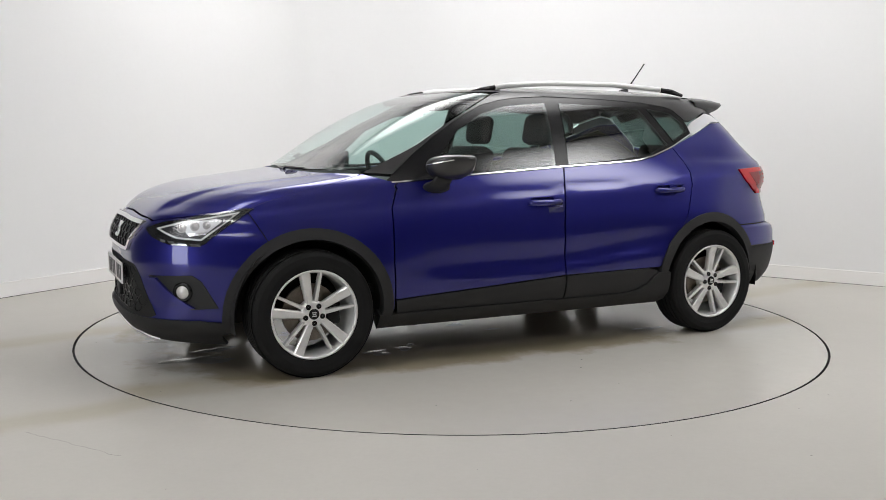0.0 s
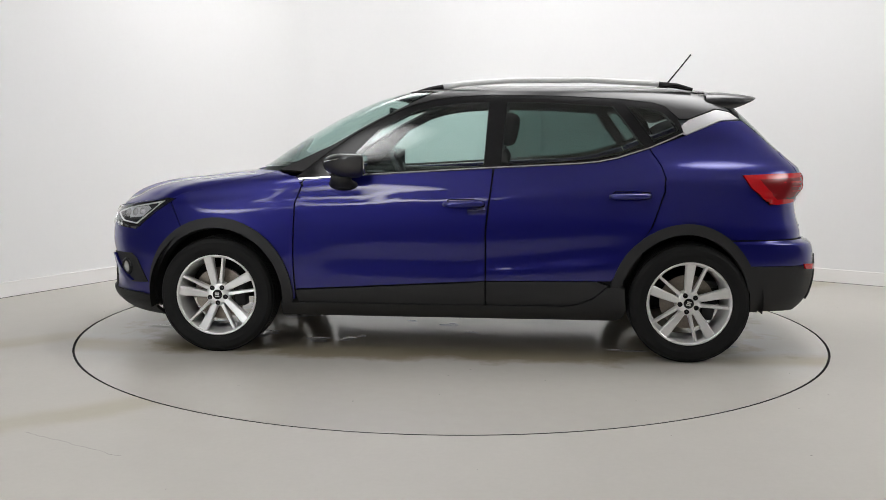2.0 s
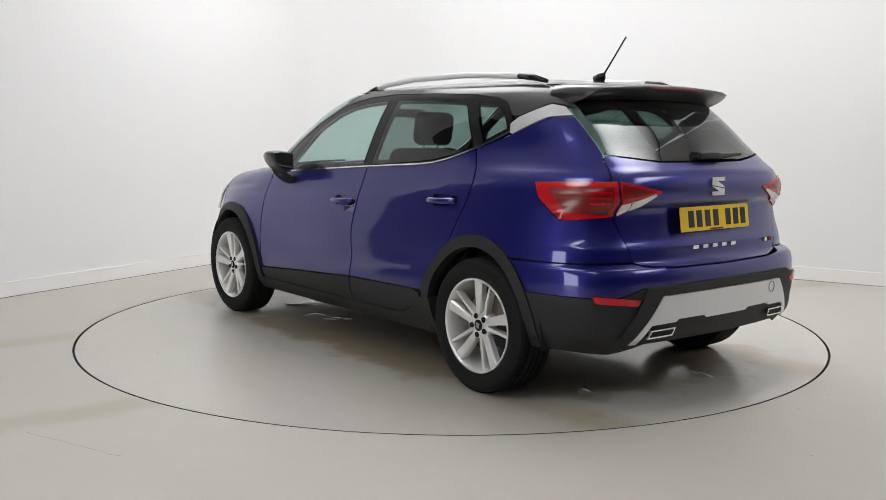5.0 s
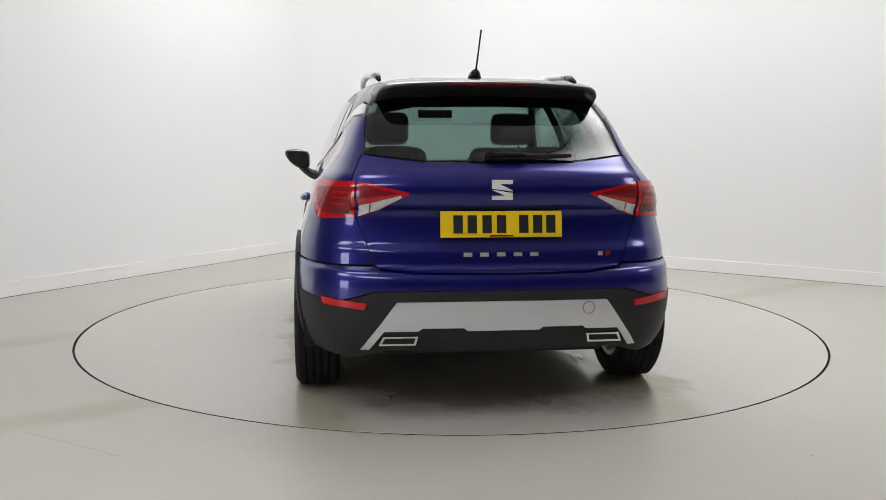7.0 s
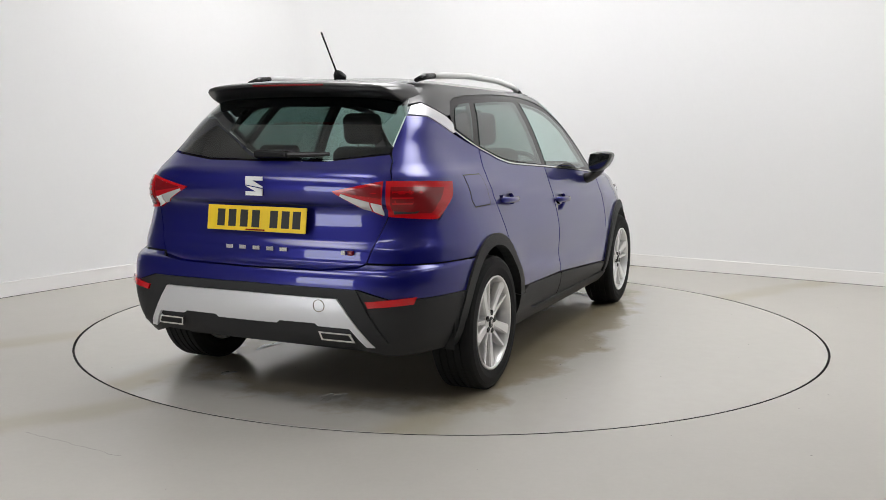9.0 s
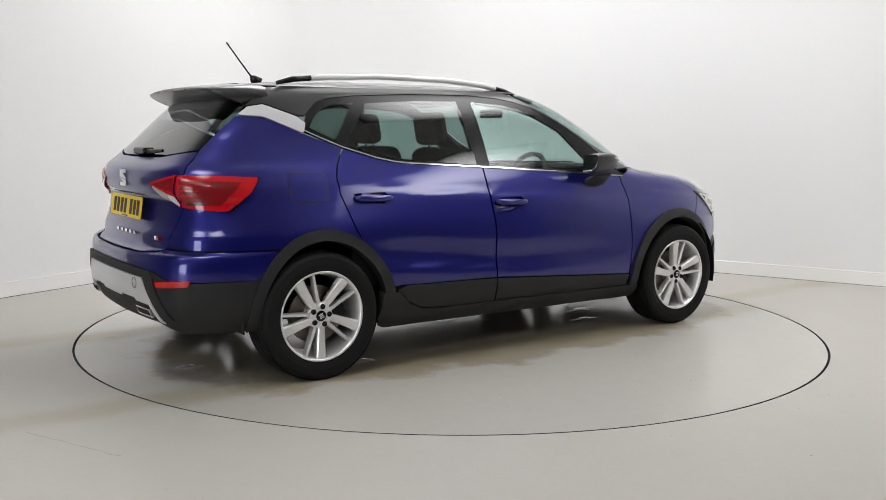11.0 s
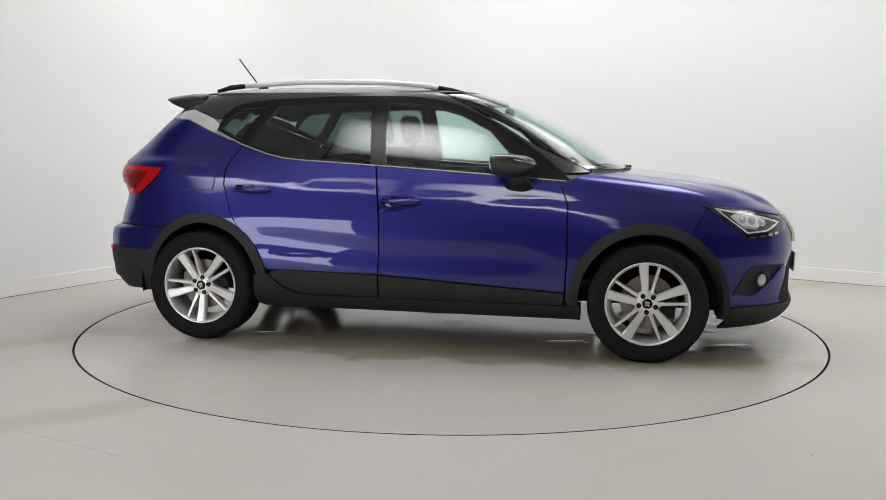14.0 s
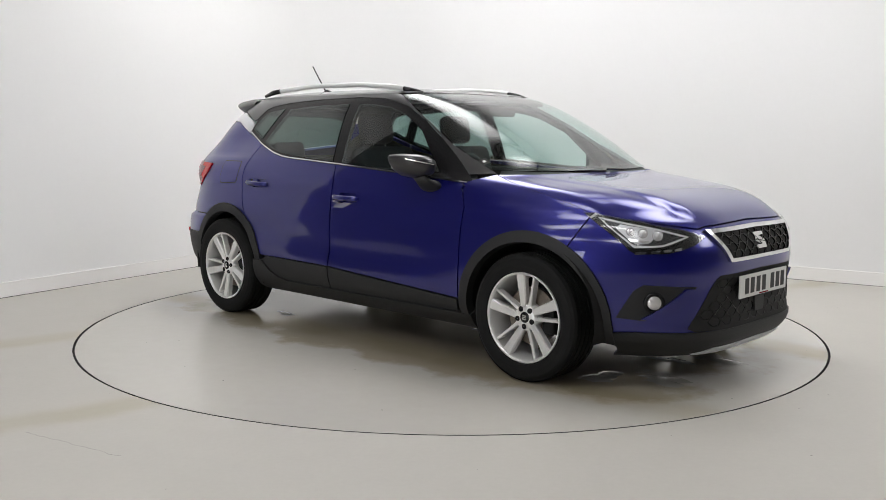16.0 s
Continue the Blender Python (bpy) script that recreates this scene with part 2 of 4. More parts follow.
for q in ((-0.2, -0.2), (-0.2, WIDE + 0.2), (DEEP + 0.6, WIDE + 0.2), (DEEP + 0.6, -0.2)):
    bm.verts.new(room_point(*q, HIGH))
bm.faces.new(bm.verts[:])
got = bmesh.ops.extrude_face_region(bm, geom=bm.faces[:])
bmesh.ops.translate(bm, vec=(0, 0, 0.2), verts=[v for v in got["geom"] if isinstance(v, bmesh.types.BMVert)])
tagged(part("ceiling", finish(bm), CEIL), "plain white ceiling", "ceiling", kind="structure")


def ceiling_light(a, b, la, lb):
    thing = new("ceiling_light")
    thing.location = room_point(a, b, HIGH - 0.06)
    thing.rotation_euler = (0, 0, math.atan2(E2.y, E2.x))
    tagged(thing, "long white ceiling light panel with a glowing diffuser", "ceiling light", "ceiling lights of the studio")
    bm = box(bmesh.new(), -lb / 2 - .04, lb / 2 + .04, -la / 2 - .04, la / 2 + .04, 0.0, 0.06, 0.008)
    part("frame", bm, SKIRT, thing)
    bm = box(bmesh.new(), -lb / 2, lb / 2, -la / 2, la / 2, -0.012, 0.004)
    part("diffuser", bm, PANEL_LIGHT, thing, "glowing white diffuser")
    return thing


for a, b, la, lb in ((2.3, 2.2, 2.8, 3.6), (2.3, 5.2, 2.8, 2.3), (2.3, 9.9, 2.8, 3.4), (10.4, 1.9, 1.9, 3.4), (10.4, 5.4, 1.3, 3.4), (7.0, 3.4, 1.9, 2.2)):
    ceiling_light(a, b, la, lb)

# ---- the floor and the turntable ----
RADIUS, GAP = 2.267, 0.013


def ring_floor(bm, r0, r1, z, steps=160):
    a = [bm.verts.new((r0 * math.cos(2 * math.pi * k / steps), r0 * math.sin(2 * math.pi * k / steps), z)) for k in range(steps)]
    b = [bm.verts.new((r1 * math.cos(2 * math.pi * k / steps), r1 * math.sin(2 * math.pi * k / steps), z)) for k in range(steps)]
    for k in range(steps):
        bm.faces.new((a[k], b[k], b[(k + 1) % steps], a[(k + 1) % steps]))
    return a, b


bm = bmesh.new()
a, b = ring_floor(bm, RADIUS + GAP / 2, 22.0, 0.0)
tagged(part("floor", bm, FLOOR), "smooth grey resin floor with faint scuffs and drips", "floor", kind="structure")
bm = bmesh.new()
ring_floor(bm, RADIUS - GAP / 2, RADIUS + GAP / 2, -0.03)
for r in (RADIUS - GAP / 2, RADIUS + GAP / 2):
    lines = [[bm.verts.new((r * math.cos(2 * math.pi * k / 160), r * math.sin(2 * math.pi * k / 160), z)) for k in range(160)] for z in (-0.001, -0.03)]
    for k in range(160):
        bm.faces.new((lines[0][k], lines[0][(k + 1) % 160], lines[1][(k + 1) % 160], lines[1][k]))
tagged(part("pit", bm, SEAM), "black gap round the turntable", "floor", kind="structure")

turntable = tagged(new("turntable"), "round grey turntable set flush in the floor", "turntable")
bm = bmesh.new()
lathe(bm, [(0.001, 0.0), (0.8, 0.0), (1.6, 0.0), (RADIUS - GAP / 2 - 0.002, 0.0), (RADIUS - GAP / 2, -0.002)], 160)
bmesh.ops.transform(bm, matrix=pose(0, 0, 0, 90), verts=bm.verts)
for f in bm.faces:
    f.normal_update()
finish(bm)
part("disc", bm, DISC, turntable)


bm = bmesh.new()
rnd = random.Random(5)
CRACK = [(-1.72, -2.28), (-1.52, -2.39), (-1.24, -2.55)]
line = []
for k in range(25):
    t = k / 24 * 2
    i = min(int(t), 1)
    p, q = Vector(CRACK[i]), Vector(CRACK[i + 1])
    c = p.lerp(q, t - i) + Vector((rnd.uniform(-.004, .004), rnd.uniform(-.006, .006)))
    w = .0012 + .0008 * rnd.random()
    line.append((bm.verts.new((c.x, c.y - w, .001)), bm.verts.new((c.x, c.y + w, .001))))
for (a, b), (c, d) in zip(line, line[1:]):
    bm.faces.new((a, c, d, b))
for k in range(46):
    x, y, r = rnd.uniform(-3.0, 3.0), rnd.uniform(-3.3, 1.5), rnd.uniform(.002, .006)
    if math.hypot(x, y) < RADIUS + .05:
        continue
    vs = [bm.verts.new((x + r * rnd.uniform(.6, 1.3) * math.cos(t), y + r * rnd.uniform(.6, 1.3) * math.sin(t), .001)) for t in (0, 1.2, 2.4, 3.7, 5)]
    bm.faces.new(vs)
FAINT = material("faint_crack", (0.25, 0.24, 0.22), 0.6)
tagged(part("floor_marks", bm, FAINT), "fine dark crack and specks of grit on the floor", "floor marks", kind="stuff")


def puddle(x, y, w, h, seed):
    rnd = random.Random(seed)
    a0, k1, k2 = rnd.random() * 6, rnd.random() * 6, rnd.random() * 6
    n = 40
    bm = bmesh.new()
    pts = []
    for k in range(n):
        t = 2 * math.pi * k / n
        r = 1 + .28 * math.sin(2 * t + k1) + .22 * math.sin(3 * t + k2) + .12 * math.sin(7 * t + a0) + .06 * rnd.uniform(-1, 1)
        pts.append((w / 2 * r * math.cos(t), h / 2 * r * math.sin(t)))
    c, low = bm.verts.new((x, y, .0026)), []
    mid = [bm.verts.new((x + a * .85, y + b * .85, .0022)) for a, b in pts]
    rim = [bm.verts.new((x + a, y + b, .0004)) for a, b in pts]
    for k in range(n):
        bm.faces.new((c, mid[k], mid[(k + 1) % n]))
        bm.faces.new((mid[k], rim[k], rim[(k + 1) % n], mid[(k + 1) % n]))
    part("puddle", finish(bm), WATER, turntable, "thin glossy film of dripped water", smooth=True)


bm = bmesh.new()
rnd = random.Random(9)
for k in range(60):
    t, d, r = rnd.uniform(0, 6.28), RADIUS * .97 * rnd.random() ** .5, rnd.uniform(.0015, .005)
    x, y = d * math.cos(t), d * math.sin(t)
    bm.faces.new([bm.verts.new((x + r * rnd.uniform(.6, 1.5) * math.cos(q), y + r * rnd.uniform(.5, 1.2) * math.sin(q), .001)) for q in (0, 1.2, 2.4, 3.7, 5)])
tagged(part("grit", bm, CLAD, turntable), kind="stuff")
for k, (x, y, w, h) in enumerate(((.80, .50, .16, .10), (.62, .47, .10, .09), (.55, .40, .05, .04), (1.72, .25, .34, .16), (1.60, .05, .20, .10), (1.78, -.35, .30, .14), (1.52, -.52, .18, .20), (.85, -.45, .2, .12), (.05, .0, .12, .07), (-.10, .22, .07, .05), (-1.00, .62, .18, .06), (-.95, -.62, .2, .07), (-1.60, .45, .10, .05), (-1.75, -.25, .16, .07), (1.2, .35, .3, .2), (1.05, -.2, .22, .12), (.3, -.1, .06, .05))):
    puddle(x + CAR_X, y + CAR_Y, w, h, k)

# ---- the car's skin: one surface of level outlines, from the sill to the roof's edge ----
def spline(xs, ys):
    """A monotone cubic through the given values."""
    xs, ys = np.array(xs, float), np.array(ys, float)
    h, d = np.diff(xs), np.diff(ys) / np.diff(xs)
    s = np.zeros(len(xs))
    for i in range(1, len(xs) - 1):
        if d[i - 1] * d[i] > 0:
            w1, w2 = 2 * h[i] + h[i - 1], h[i] + 2 * h[i - 1]
            s[i] = (w1 + w2) / (w1 / d[i - 1] + w2 / d[i])
    s[0], s[-1] = d[0], d[-1]

    def f(x):
        x = min(max(x, xs[0]), xs[-1])
        i = min(max(int(np.searchsorted(xs, x)) - 1, 0), len(h) - 1)
        t = (x - xs[i]) / h[i]
        return ((2 * t ** 3 - 3 * t * t + 1) * ys[i] + (t ** 3 - 2 * t * t + t) * h[i] * s[i]
                + (3 * t * t - 2 * t ** 3) * ys[i + 1] + (t ** 3 - t * t) * h[i] * s[i + 1])
    return f


half_width = spline([.18, .26, .36, .50, .68, .84, .94, 1.03, 1.15, 1.28, 1.38, 1.425, 1.45],
                    [.74, .815, .855, .866, .855, .826, .802, .772, .725, .665, .606, .570, .535])
nose = spline([.16, .21, .28, .36, .48, .58, .66, .74, .80, .85, .90, .935, .972, 1.00, 1.012, 1.10, 1.20, 1.30, 1.38, 1.425, 1.45],
              [1.98, 2.05, 2.09, 2.075, 2.075, 2.09, 2.085, 2.05, 2.00, 1.94, 1.83, 1.69, 1.40, 1.18, 1.145, 1.005, .85, .67, .50, .365, .27])
tail = spline([.18, .25, .36, .48, .58, .635, .66, .715, .745, .86, .890, .908, .97, 1.03, 1.08, 1.14, 1.25, 1.36, 1.45],
              [1.87, 1.955, 2.025, 2.042, 2.040, 2.024, 1.968, 1.963, 1.950, 1.930, 1.934, 1.958, 1.970, 1.955, 1.90, 1.83, 1.715, 1.60, 1.50])
nose_power = spline([.2, .72, .82, .92, 1.0, 1.45], [3.9, 3.9, 4.2, 4.7, 4.9, 5.0])
tail_power = spline([.2, .6, 1.0, 1.15, 1.35, 1.45], [8.0, 9.0, 9.0, 12.0, 10.0, 7.0])


def step(e0, e1, x):
    t = min(max((x - e0) / (e1 - e0), 0.0), 1.0)
    return t * t * (3 - 2 * t)


def relief(x, z):
    """Creases and swellings of the flank, in metres outwards."""
    d = 0.0
    if z < 1.36:
        zc = 0.845 + (0.55 - x) * 0.062 + 0.028 * step(-0.5, -1.2, x)
        fade = step(1.75, 1.2, x) * step(-1.75, -1.1, x)
        d -= 0.005 * (0.5 + 0.5 * math.tanh((z - zc) / 0.018)) * fade * step(1.35, 0.95, z)
    if z < 1.05:
        zl = 0.47 + max(0.0, -x - 0.1) * 0.095
        hollow = step(0.95, 0.3, x) * step(-1.2, -0.75, x)
        d -= 0.011 * math.exp(-((z - zl - 0.06) / 0.07) ** 2) * hollow
        d += 0.007 * (0.5 - 0.5 * math.tanh((z - zl) / 0.016)) * hollow
        d += 0.042 * math.exp(-((x - 1.30) / 0.40) ** 2) * step(1.02, 0.55, z)
        d += 0.014 * math.exp(-((x + 1.30) / 0.36) ** 2) * step(0.95, 0.70, z)
    ledge = step(-1.02, -1.40, x) * step(1.27, 1.10, z)
    d -= 0.016 * (0.5 + 0.5 * math.tanh((z - 1.045) / 0.016)) * ledge
    spear = step(0.90, 1.15, x) * step(1.75, 1.45, x)
    d -= 0.009 * (0.5 + 0.5 * math.tanh((z - 0.872 + (x - 1.0) * 0.10) / 0.016)) * spear * step(0.99, 0.93, z)
    return d


def skin(u, z):
    """The place on the skin: u -2 at the tail's middle, -1 its corner, 0 mid flank, 1 the nose's corner, 2 the nose's middle;
    past 2 and -2 it goes on along the other flank."""
    side = 1.0
    if u > 2:
        u, side = 4 - u, -1.0
    elif u < -2:
        u, side = -4 - u, -1.0
    p, q = (u, 1.0) if abs(u) <= 1 else (math.copysign(1, u), 2 - abs(u))
    n = nose_power(z) if p > 0 else tail_power(z)
    a = nose(z) if p > 0 else tail(z)
    r = (abs(p) ** n + abs(q) ** n) ** (-1 / n)
    x, y = a * p * r, half_width(z) * q * r
    if p < 0:
        x += 0.10 * y * y * step(-1.0, -1.9, x)          # the tail is bowed
        y *= 1 - 0.016 * step(-1.50, -1.90, x)
        if z > 0.95:
            y *= 1 - 0.07 * step(-0.3, -1.6, x) * step(0.95, 1.2, z)
    elif 0.80 < z < 1.005:
        crease = 0.43 + (1.95 - x) * 0.19                # the hood's middle stands proud
        x -= 0.045 * step(0.90, 1.12, u) * step(crease - 0.035, crease + 0.035, y) * step(0.80, 0.86, z) * step(1.004, 0.975, z)
    y += relief(x, z) * min(1.0, q * r * q * r * 1.2)
    return Vector((x, y * side, z))


def normal_at(u, z):
    e = 1.5e-3
    du = skin(min(u + e, 3.999), z) - skin(max(u - e, -3.999), z)
    dz = skin(u, z + e) - skin(u, z - e)
    n = du.cross(dz)
    n = -n if n.length < 1e-12 else -n.normalized()
    c = skin(u, z)
    if n.x * c.x + n.y * c.y * 4 < 0:
        n = -n
    return n


def on(kind, v, z):
    """u of the flank's point at x = v, or of the nose's or the tail's point at y = v, at height z."""
    b = half_width(z)
    if kind == "x":
        n, a = (nose_power(z), nose(z)) if v > 0 else (tail_power(z), tail(z))
        X = min(abs(v) / a, 0.99999)
        Y = (1 - X ** n) ** (1 / n)
        s = 1 if v > 0 else -1
    else:
        n = nose_power(z) if kind == "f" else tail_power(z)
        Y = min(abs(v) / b, 0.99999)
        X = (1 - Y ** n) ** (1 / n)
        s = 1 if kind == "f" else -1
    u = X / Y if X < Y else 2 - Y / X
    return s * u


def outline(points, inset=0.0, dense=0.03):
    """Points (kind, v, z) to a dense outline in u, z. Between two of one kind the line runs straight in that view."""
    flat = []
    n = len(points)
    for i in range(n):
        k0, v0, z0 = points[i]
        k1, v1, z1 = points[(i + 1) % n]
        if k0 == k1:
            m = max(1, int(math.hypot(v1 - v0, z1 - z0) / dense))
            flat += [(on(k0, v0 + (v1 - v0) * j / m, z0 + (z1 - z0) * j / m), z0 + (z1 - z0) * j / m) for j in range(m)]
        else:
            ua, ub = on(k0, v0, z0), on(k1, v1, z1)
            m = max(1, int(math.hypot((ub - ua) * 1.2, z1 - z0) / dense))
            flat += [(ua + (ub - ua) * j / m, z0 + (z1 - z0) * j / m) for j in range(m)]
    return shrink(flat, inset) if inset else flat


def half(points, inset=0.0, dense=0.03):
    """An outline across the middle from the points of one half, which begin and end on the middle line."""
    flat = outline(points, 0.0, dense)
    mid = 2.0 if flat[0][0] > 0 else -2.0
    last = points[-1][2]
    k = next(i for i in range(len(flat) - 1, 0, -1) if abs(flat[i][0] - mid) > 1e-3)
    open_line = flat[:k + 1] + [(mid, last)]
    flat = open_line + [(2 * mid - u, z) for u, z in open_line[::-1] if abs(u - mid) > 1e-3]
    return shrink(flat, inset) if inset else flat


def shrink(flat, inset):
    """The outline drawn in by some metres (u counts about a metre and a half each on the flank)."""
    def su(u):
        return 1.45 if abs(u) < 1 else 0.62
    area = sum(a[0] * b[1] - b[0] * a[1] for a, b in zip(flat, flat[1:] + flat[:1]))
    s, n, out = (1 if area > 0 else -1), len(flat), []
    for i in range(n):
        a, b, c = flat[i - 1], flat[i], flat[(i + 1) % n]
        k = su(b[0])
        d0 = Vector(((b[0] - a[0]) * k, b[1] - a[1]))
        d1 = Vector(((c[0] - b[0]) * k, c[1] - b[1]))
        if d0.length < 1e-9 or d1.length < 1e-9:
            continue
        n0, n1 = Vector((-d0.y, d0.x)).normalized(), Vector((-d1.y, d1.x)).normalized()
        nn = n0 + n1
        nn = nn / max(nn.length_squared / 2, 0.5) if nn.length > 1e-6 else n0
        out.append((b[0] + s * nn.x * inset / k, b[1] + s * nn.y * inset))
    return out


def clip(poly, axis, limit, keep_above):
    out = []
    for a, b in zip(poly, poly[1:] + poly[:1]):
        ia = a[axis] >= limit if keep_above else a[axis] <= limit
        ib = b[axis] >= limit if keep_above else b[axis] <= limit
        if ia:
            out.append(a)
        if ia != ib:
            t = (limit - a[axis]) / (b[axis] - a[axis])
            c = [a[0] + t * (b[0] - a[0]), a[1] + t * (b[1] - a[1])]
            c[axis] = limit
            out.append(tuple(c))
    return out


def trimmed(poly):
    """The polygon with no doubled points and no spikes that run out and back."""
    done = False
    while not done and len(poly) > 2:
        done = True
        for i in range(len(poly)):
            a, b, c = poly[i - 1], poly[i], poly[(i + 1) % len(poly)]
            ux, uz, vx, vz = b[0] - a[0], b[1] - a[1], c[0] - b[0], c[1] - b[1]
            if abs(ux) + abs(uz) < 1e-7 or (abs(ux * vz - uz * vx) < 1e-10 and ux * vx + uz * vz < 0):
                poly = poly[:i] + poly[i + 1:]
                done = False
                break
    return poly


def pierced(flat, holes):
    """An outline with openings, each joined to it by a cut."""
    def turn(line):
        return sum(a[0] * b[1] - b[0] * a[1] for a, b in zip(line, line[1:] + line[:1]))
    for hole in holes:
        if turn(hole) * turn(flat) > 0:
            hole = hole[::-1]
        i, j = min(((i, j) for i in range(len(flat)) for j in range(len(hole))), key=lambda q: math.dist(flat[q[0]], hole[q[1]]))
        flat = flat[:i + 1] + hole[j:] + hole[:j + 1] + flat[i:]
    return flat


def panel(name, flat, mat, parent, label="", off=0.0, depth=0.018, du=0.05, dz=0.035, mirror=False):
    """A sheet on the skin inside an outline, with its edges turned in by depth."""
    us, zs = [q[0] for q in flat], [q[1] for q in flat]
    index, places, norms, faces = {}, [], [], []

    def vert(q):
        key = (round(q[0], 5), round(q[1], 5))
        if key not in index:
            index[key] = len(places)
            n = normal_at(q[0], q[1])
            places.append(skin(q[0], q[1]) + n * off)
            norms.append(n)
        return index[key]

    for j in range(math.floor(min(zs) / dz), math.ceil(max(zs) / dz)):
        band = clip(clip(flat, 1, j * dz, True), 1, (j + 1) * dz, False)
        if len(band) < 3:
            continue
        b0, b1 = min(q[0] for q in band), max(q[0] for q in band)
        for i in range(math.floor(b0 / du), math.ceil(b1 / du)):
            cell = trimmed(clip(clip(band, 0, i * du, True), 0, (i + 1) * du, False))
            if len(cell) < 3:
                continue
            ids = []
            for q in cell:
                k = vert(q)
                if k not in ids:
                    ids.append(k)
            if len(ids) > 2:
                area = abs(sum(a[0] * b[1] - b[0] * a[1] for a, b in zip(cell, cell[1:] + cell[:1])))
                if area > 1e-8:
                    faces.append(ids)
    # the faces look outwards
    fixed = []
    for ids in faces:
        a = Vector()
        for i in range(len(ids)):
            a += places[ids[i]].cross(places[ids[(i + 1) % len(ids)]])
        fixed.append(ids if a.dot(norms[ids[0]]) > 0 else ids[::-1])
    faces = fixed
    edges = {}
    for ids in faces:
        for a, b in zip(ids, ids[1:] + ids[:1]):
            edges[(a, b)] = True
    rim = [(a, b) for a, b in edges if (b, a) not in edges]
    loops = [norms[k] for ids in faces for k in ids]
    inner = {}
    for a, b in rim:
        for k in (a, b):
            if k not in inner:
                inner[k] = len(places)
                places.append(places[k] - norms[k] * depth)
    for a, b in rim:
        ids = [b, a, inner[a], inner[b]]
        f = (places[a] - places[b]).cross(places[inner[a]] - places[b])
        f = f.normalized() if f.length > 1e-12 else norms[a]
        faces.append(ids)
        loops += [f] * 4
    s = -1 if mirror else 1
    if mirror:
        it, turned, back = 0, [], []
        for ids in faces:
            turned.append(ids[::-1])
            back += loops[it:it + len(ids)][::-1]
            it += len(ids)
        faces, loops = turned, back
    me = bpy.data.meshes.new(name)
    me.from_pydata([(q.x, q.y * s, q.z) for q in places], [], faces)
    me.polygons.foreach_set("use_smooth", [True] * len(me.polygons))
    if len(me.loops) == len(loops):
        me.normals_split_custom_set([(n.x, n.y * s, n.z) for n in loops])
    me.materials.append(mat)
    ob = new(name, me)
    ob.parent = parent
    if label:
        tagged(ob, label)
    return ob


def pair(name, flat, mat, parents, label="", **more):
    """The same sheet on both flanks."""
    if not isinstance(parents, tuple):
        parents = (parents, parents)
    return tuple(panel(name, flat, mat, q, label, mirror=m, **more) for q, m in zip(parents, (False, True)))


def arc(cx, cz, r, t0, t1, n=20):
    return [("x", cx + r * math.cos(radians(t0 + (t1 - t0) * k / n)), cz + r * math.sin(radians(t0 + (t1 - t0) * k / n))) for k in range(n + 1)]


def X(*pts):
    return [("x", a, b) for a, b in pts]


def F(*pts):
    return [("f", a, b) for a, b in pts]


def R(*pts):
    return [("r", a, b) for a, b in pts]


car = tagged(new("car"), "blue metallic small SUV with black roof, black cladding and silver rails", "car")
WF, WR, HUB = 1.286, -1.286, 0.318
ARCH = 0.405
SEAM_W = 0.0030

HANDLE_F, HANDLE_R = (-.183, .838), (-1.073, .888)


def cup_line(x0, z):
    return outline(X((x0 + .05, z + .024), (x0 + .185, z + .024), (x0 + .208, z), (x0 + .175, z - .030), (x0 + .065, z - .028), (x0 + .036, z)), dense=0.02)


# flank
BELT = [(.86, .957), (.79, .961), (.412, .990), (-.18, 1.027), (-.513, 1.045), (-.70, 1.055), (-.794, 1.064), (-.90, 1.085), (-1.078, 1.140)]
door_f = pair("front_door", pierced(outline(X((.80, .957), (.412, .987), (-.234, 1.026), (-.196, .70), (-.20, .422), (.846, .358), (.855, .55), (.851, .83)), SEAM_W), [cup_line(*HANDLE_F)]), PAINT, car)
door_r = pair("rear_door", pierced(outline(X((-.236, 1.026), (-.513, 1.042), (-.70, 1.052), (-.794, 1.061), (-.90, 1.082), (-1.075, 1.136), (-1.135, 1.05), (-1.158, .986), (-1.15, .90), (-1.085, .732), (-.935, .48), (-.87, .43), (-.20, .422), (-.198, .70)), SEAM_W), [cup_line(*HANDLE_R)]), PAINT, car)
pair("door_cladding", outline(X((.846, .356), (-.20, .420), (-.201, .288), (.835, .288)), SEAM_W), CLAD, door_f, "black grained plastic strip", off=0.007, depth=0.03)
pair("door_cladding", outline(X((-.202, .420), (-.79, .432), (-.86, .41), (-.78, .34), (-.70, .305), (-.62, .292), (-.202, .288)), SEAM_W), CLAD, door_r, "black grained plastic strip", off=0.007, depth=0.03)
pair("sill", outline(X((.93, .287), (-.62, .290), (-.70, .303), (-.78, .338), (-.85, .40), (-.94, .40), (-.955, .28), (-.94, .235), (-.90, .218), (.93, .215))), CLAD, car, "black grained plastic sill", off=0.017, depth=0.06)
fender = pair("front_fender", outline(X((.803, .957), (.853, .83), (.857, .55), (.848, .30), (.90, .30)) + arc(WF, HUB, ARCH, 178, 60) + X((1.583, .838), (1.50, .871), (1.36, .908), (1.22, .941), (1.11, .965), (1.02, .988), (.97, 1.003), (.90, .985)), 0.0012), PAINT, car, dz=0.02)
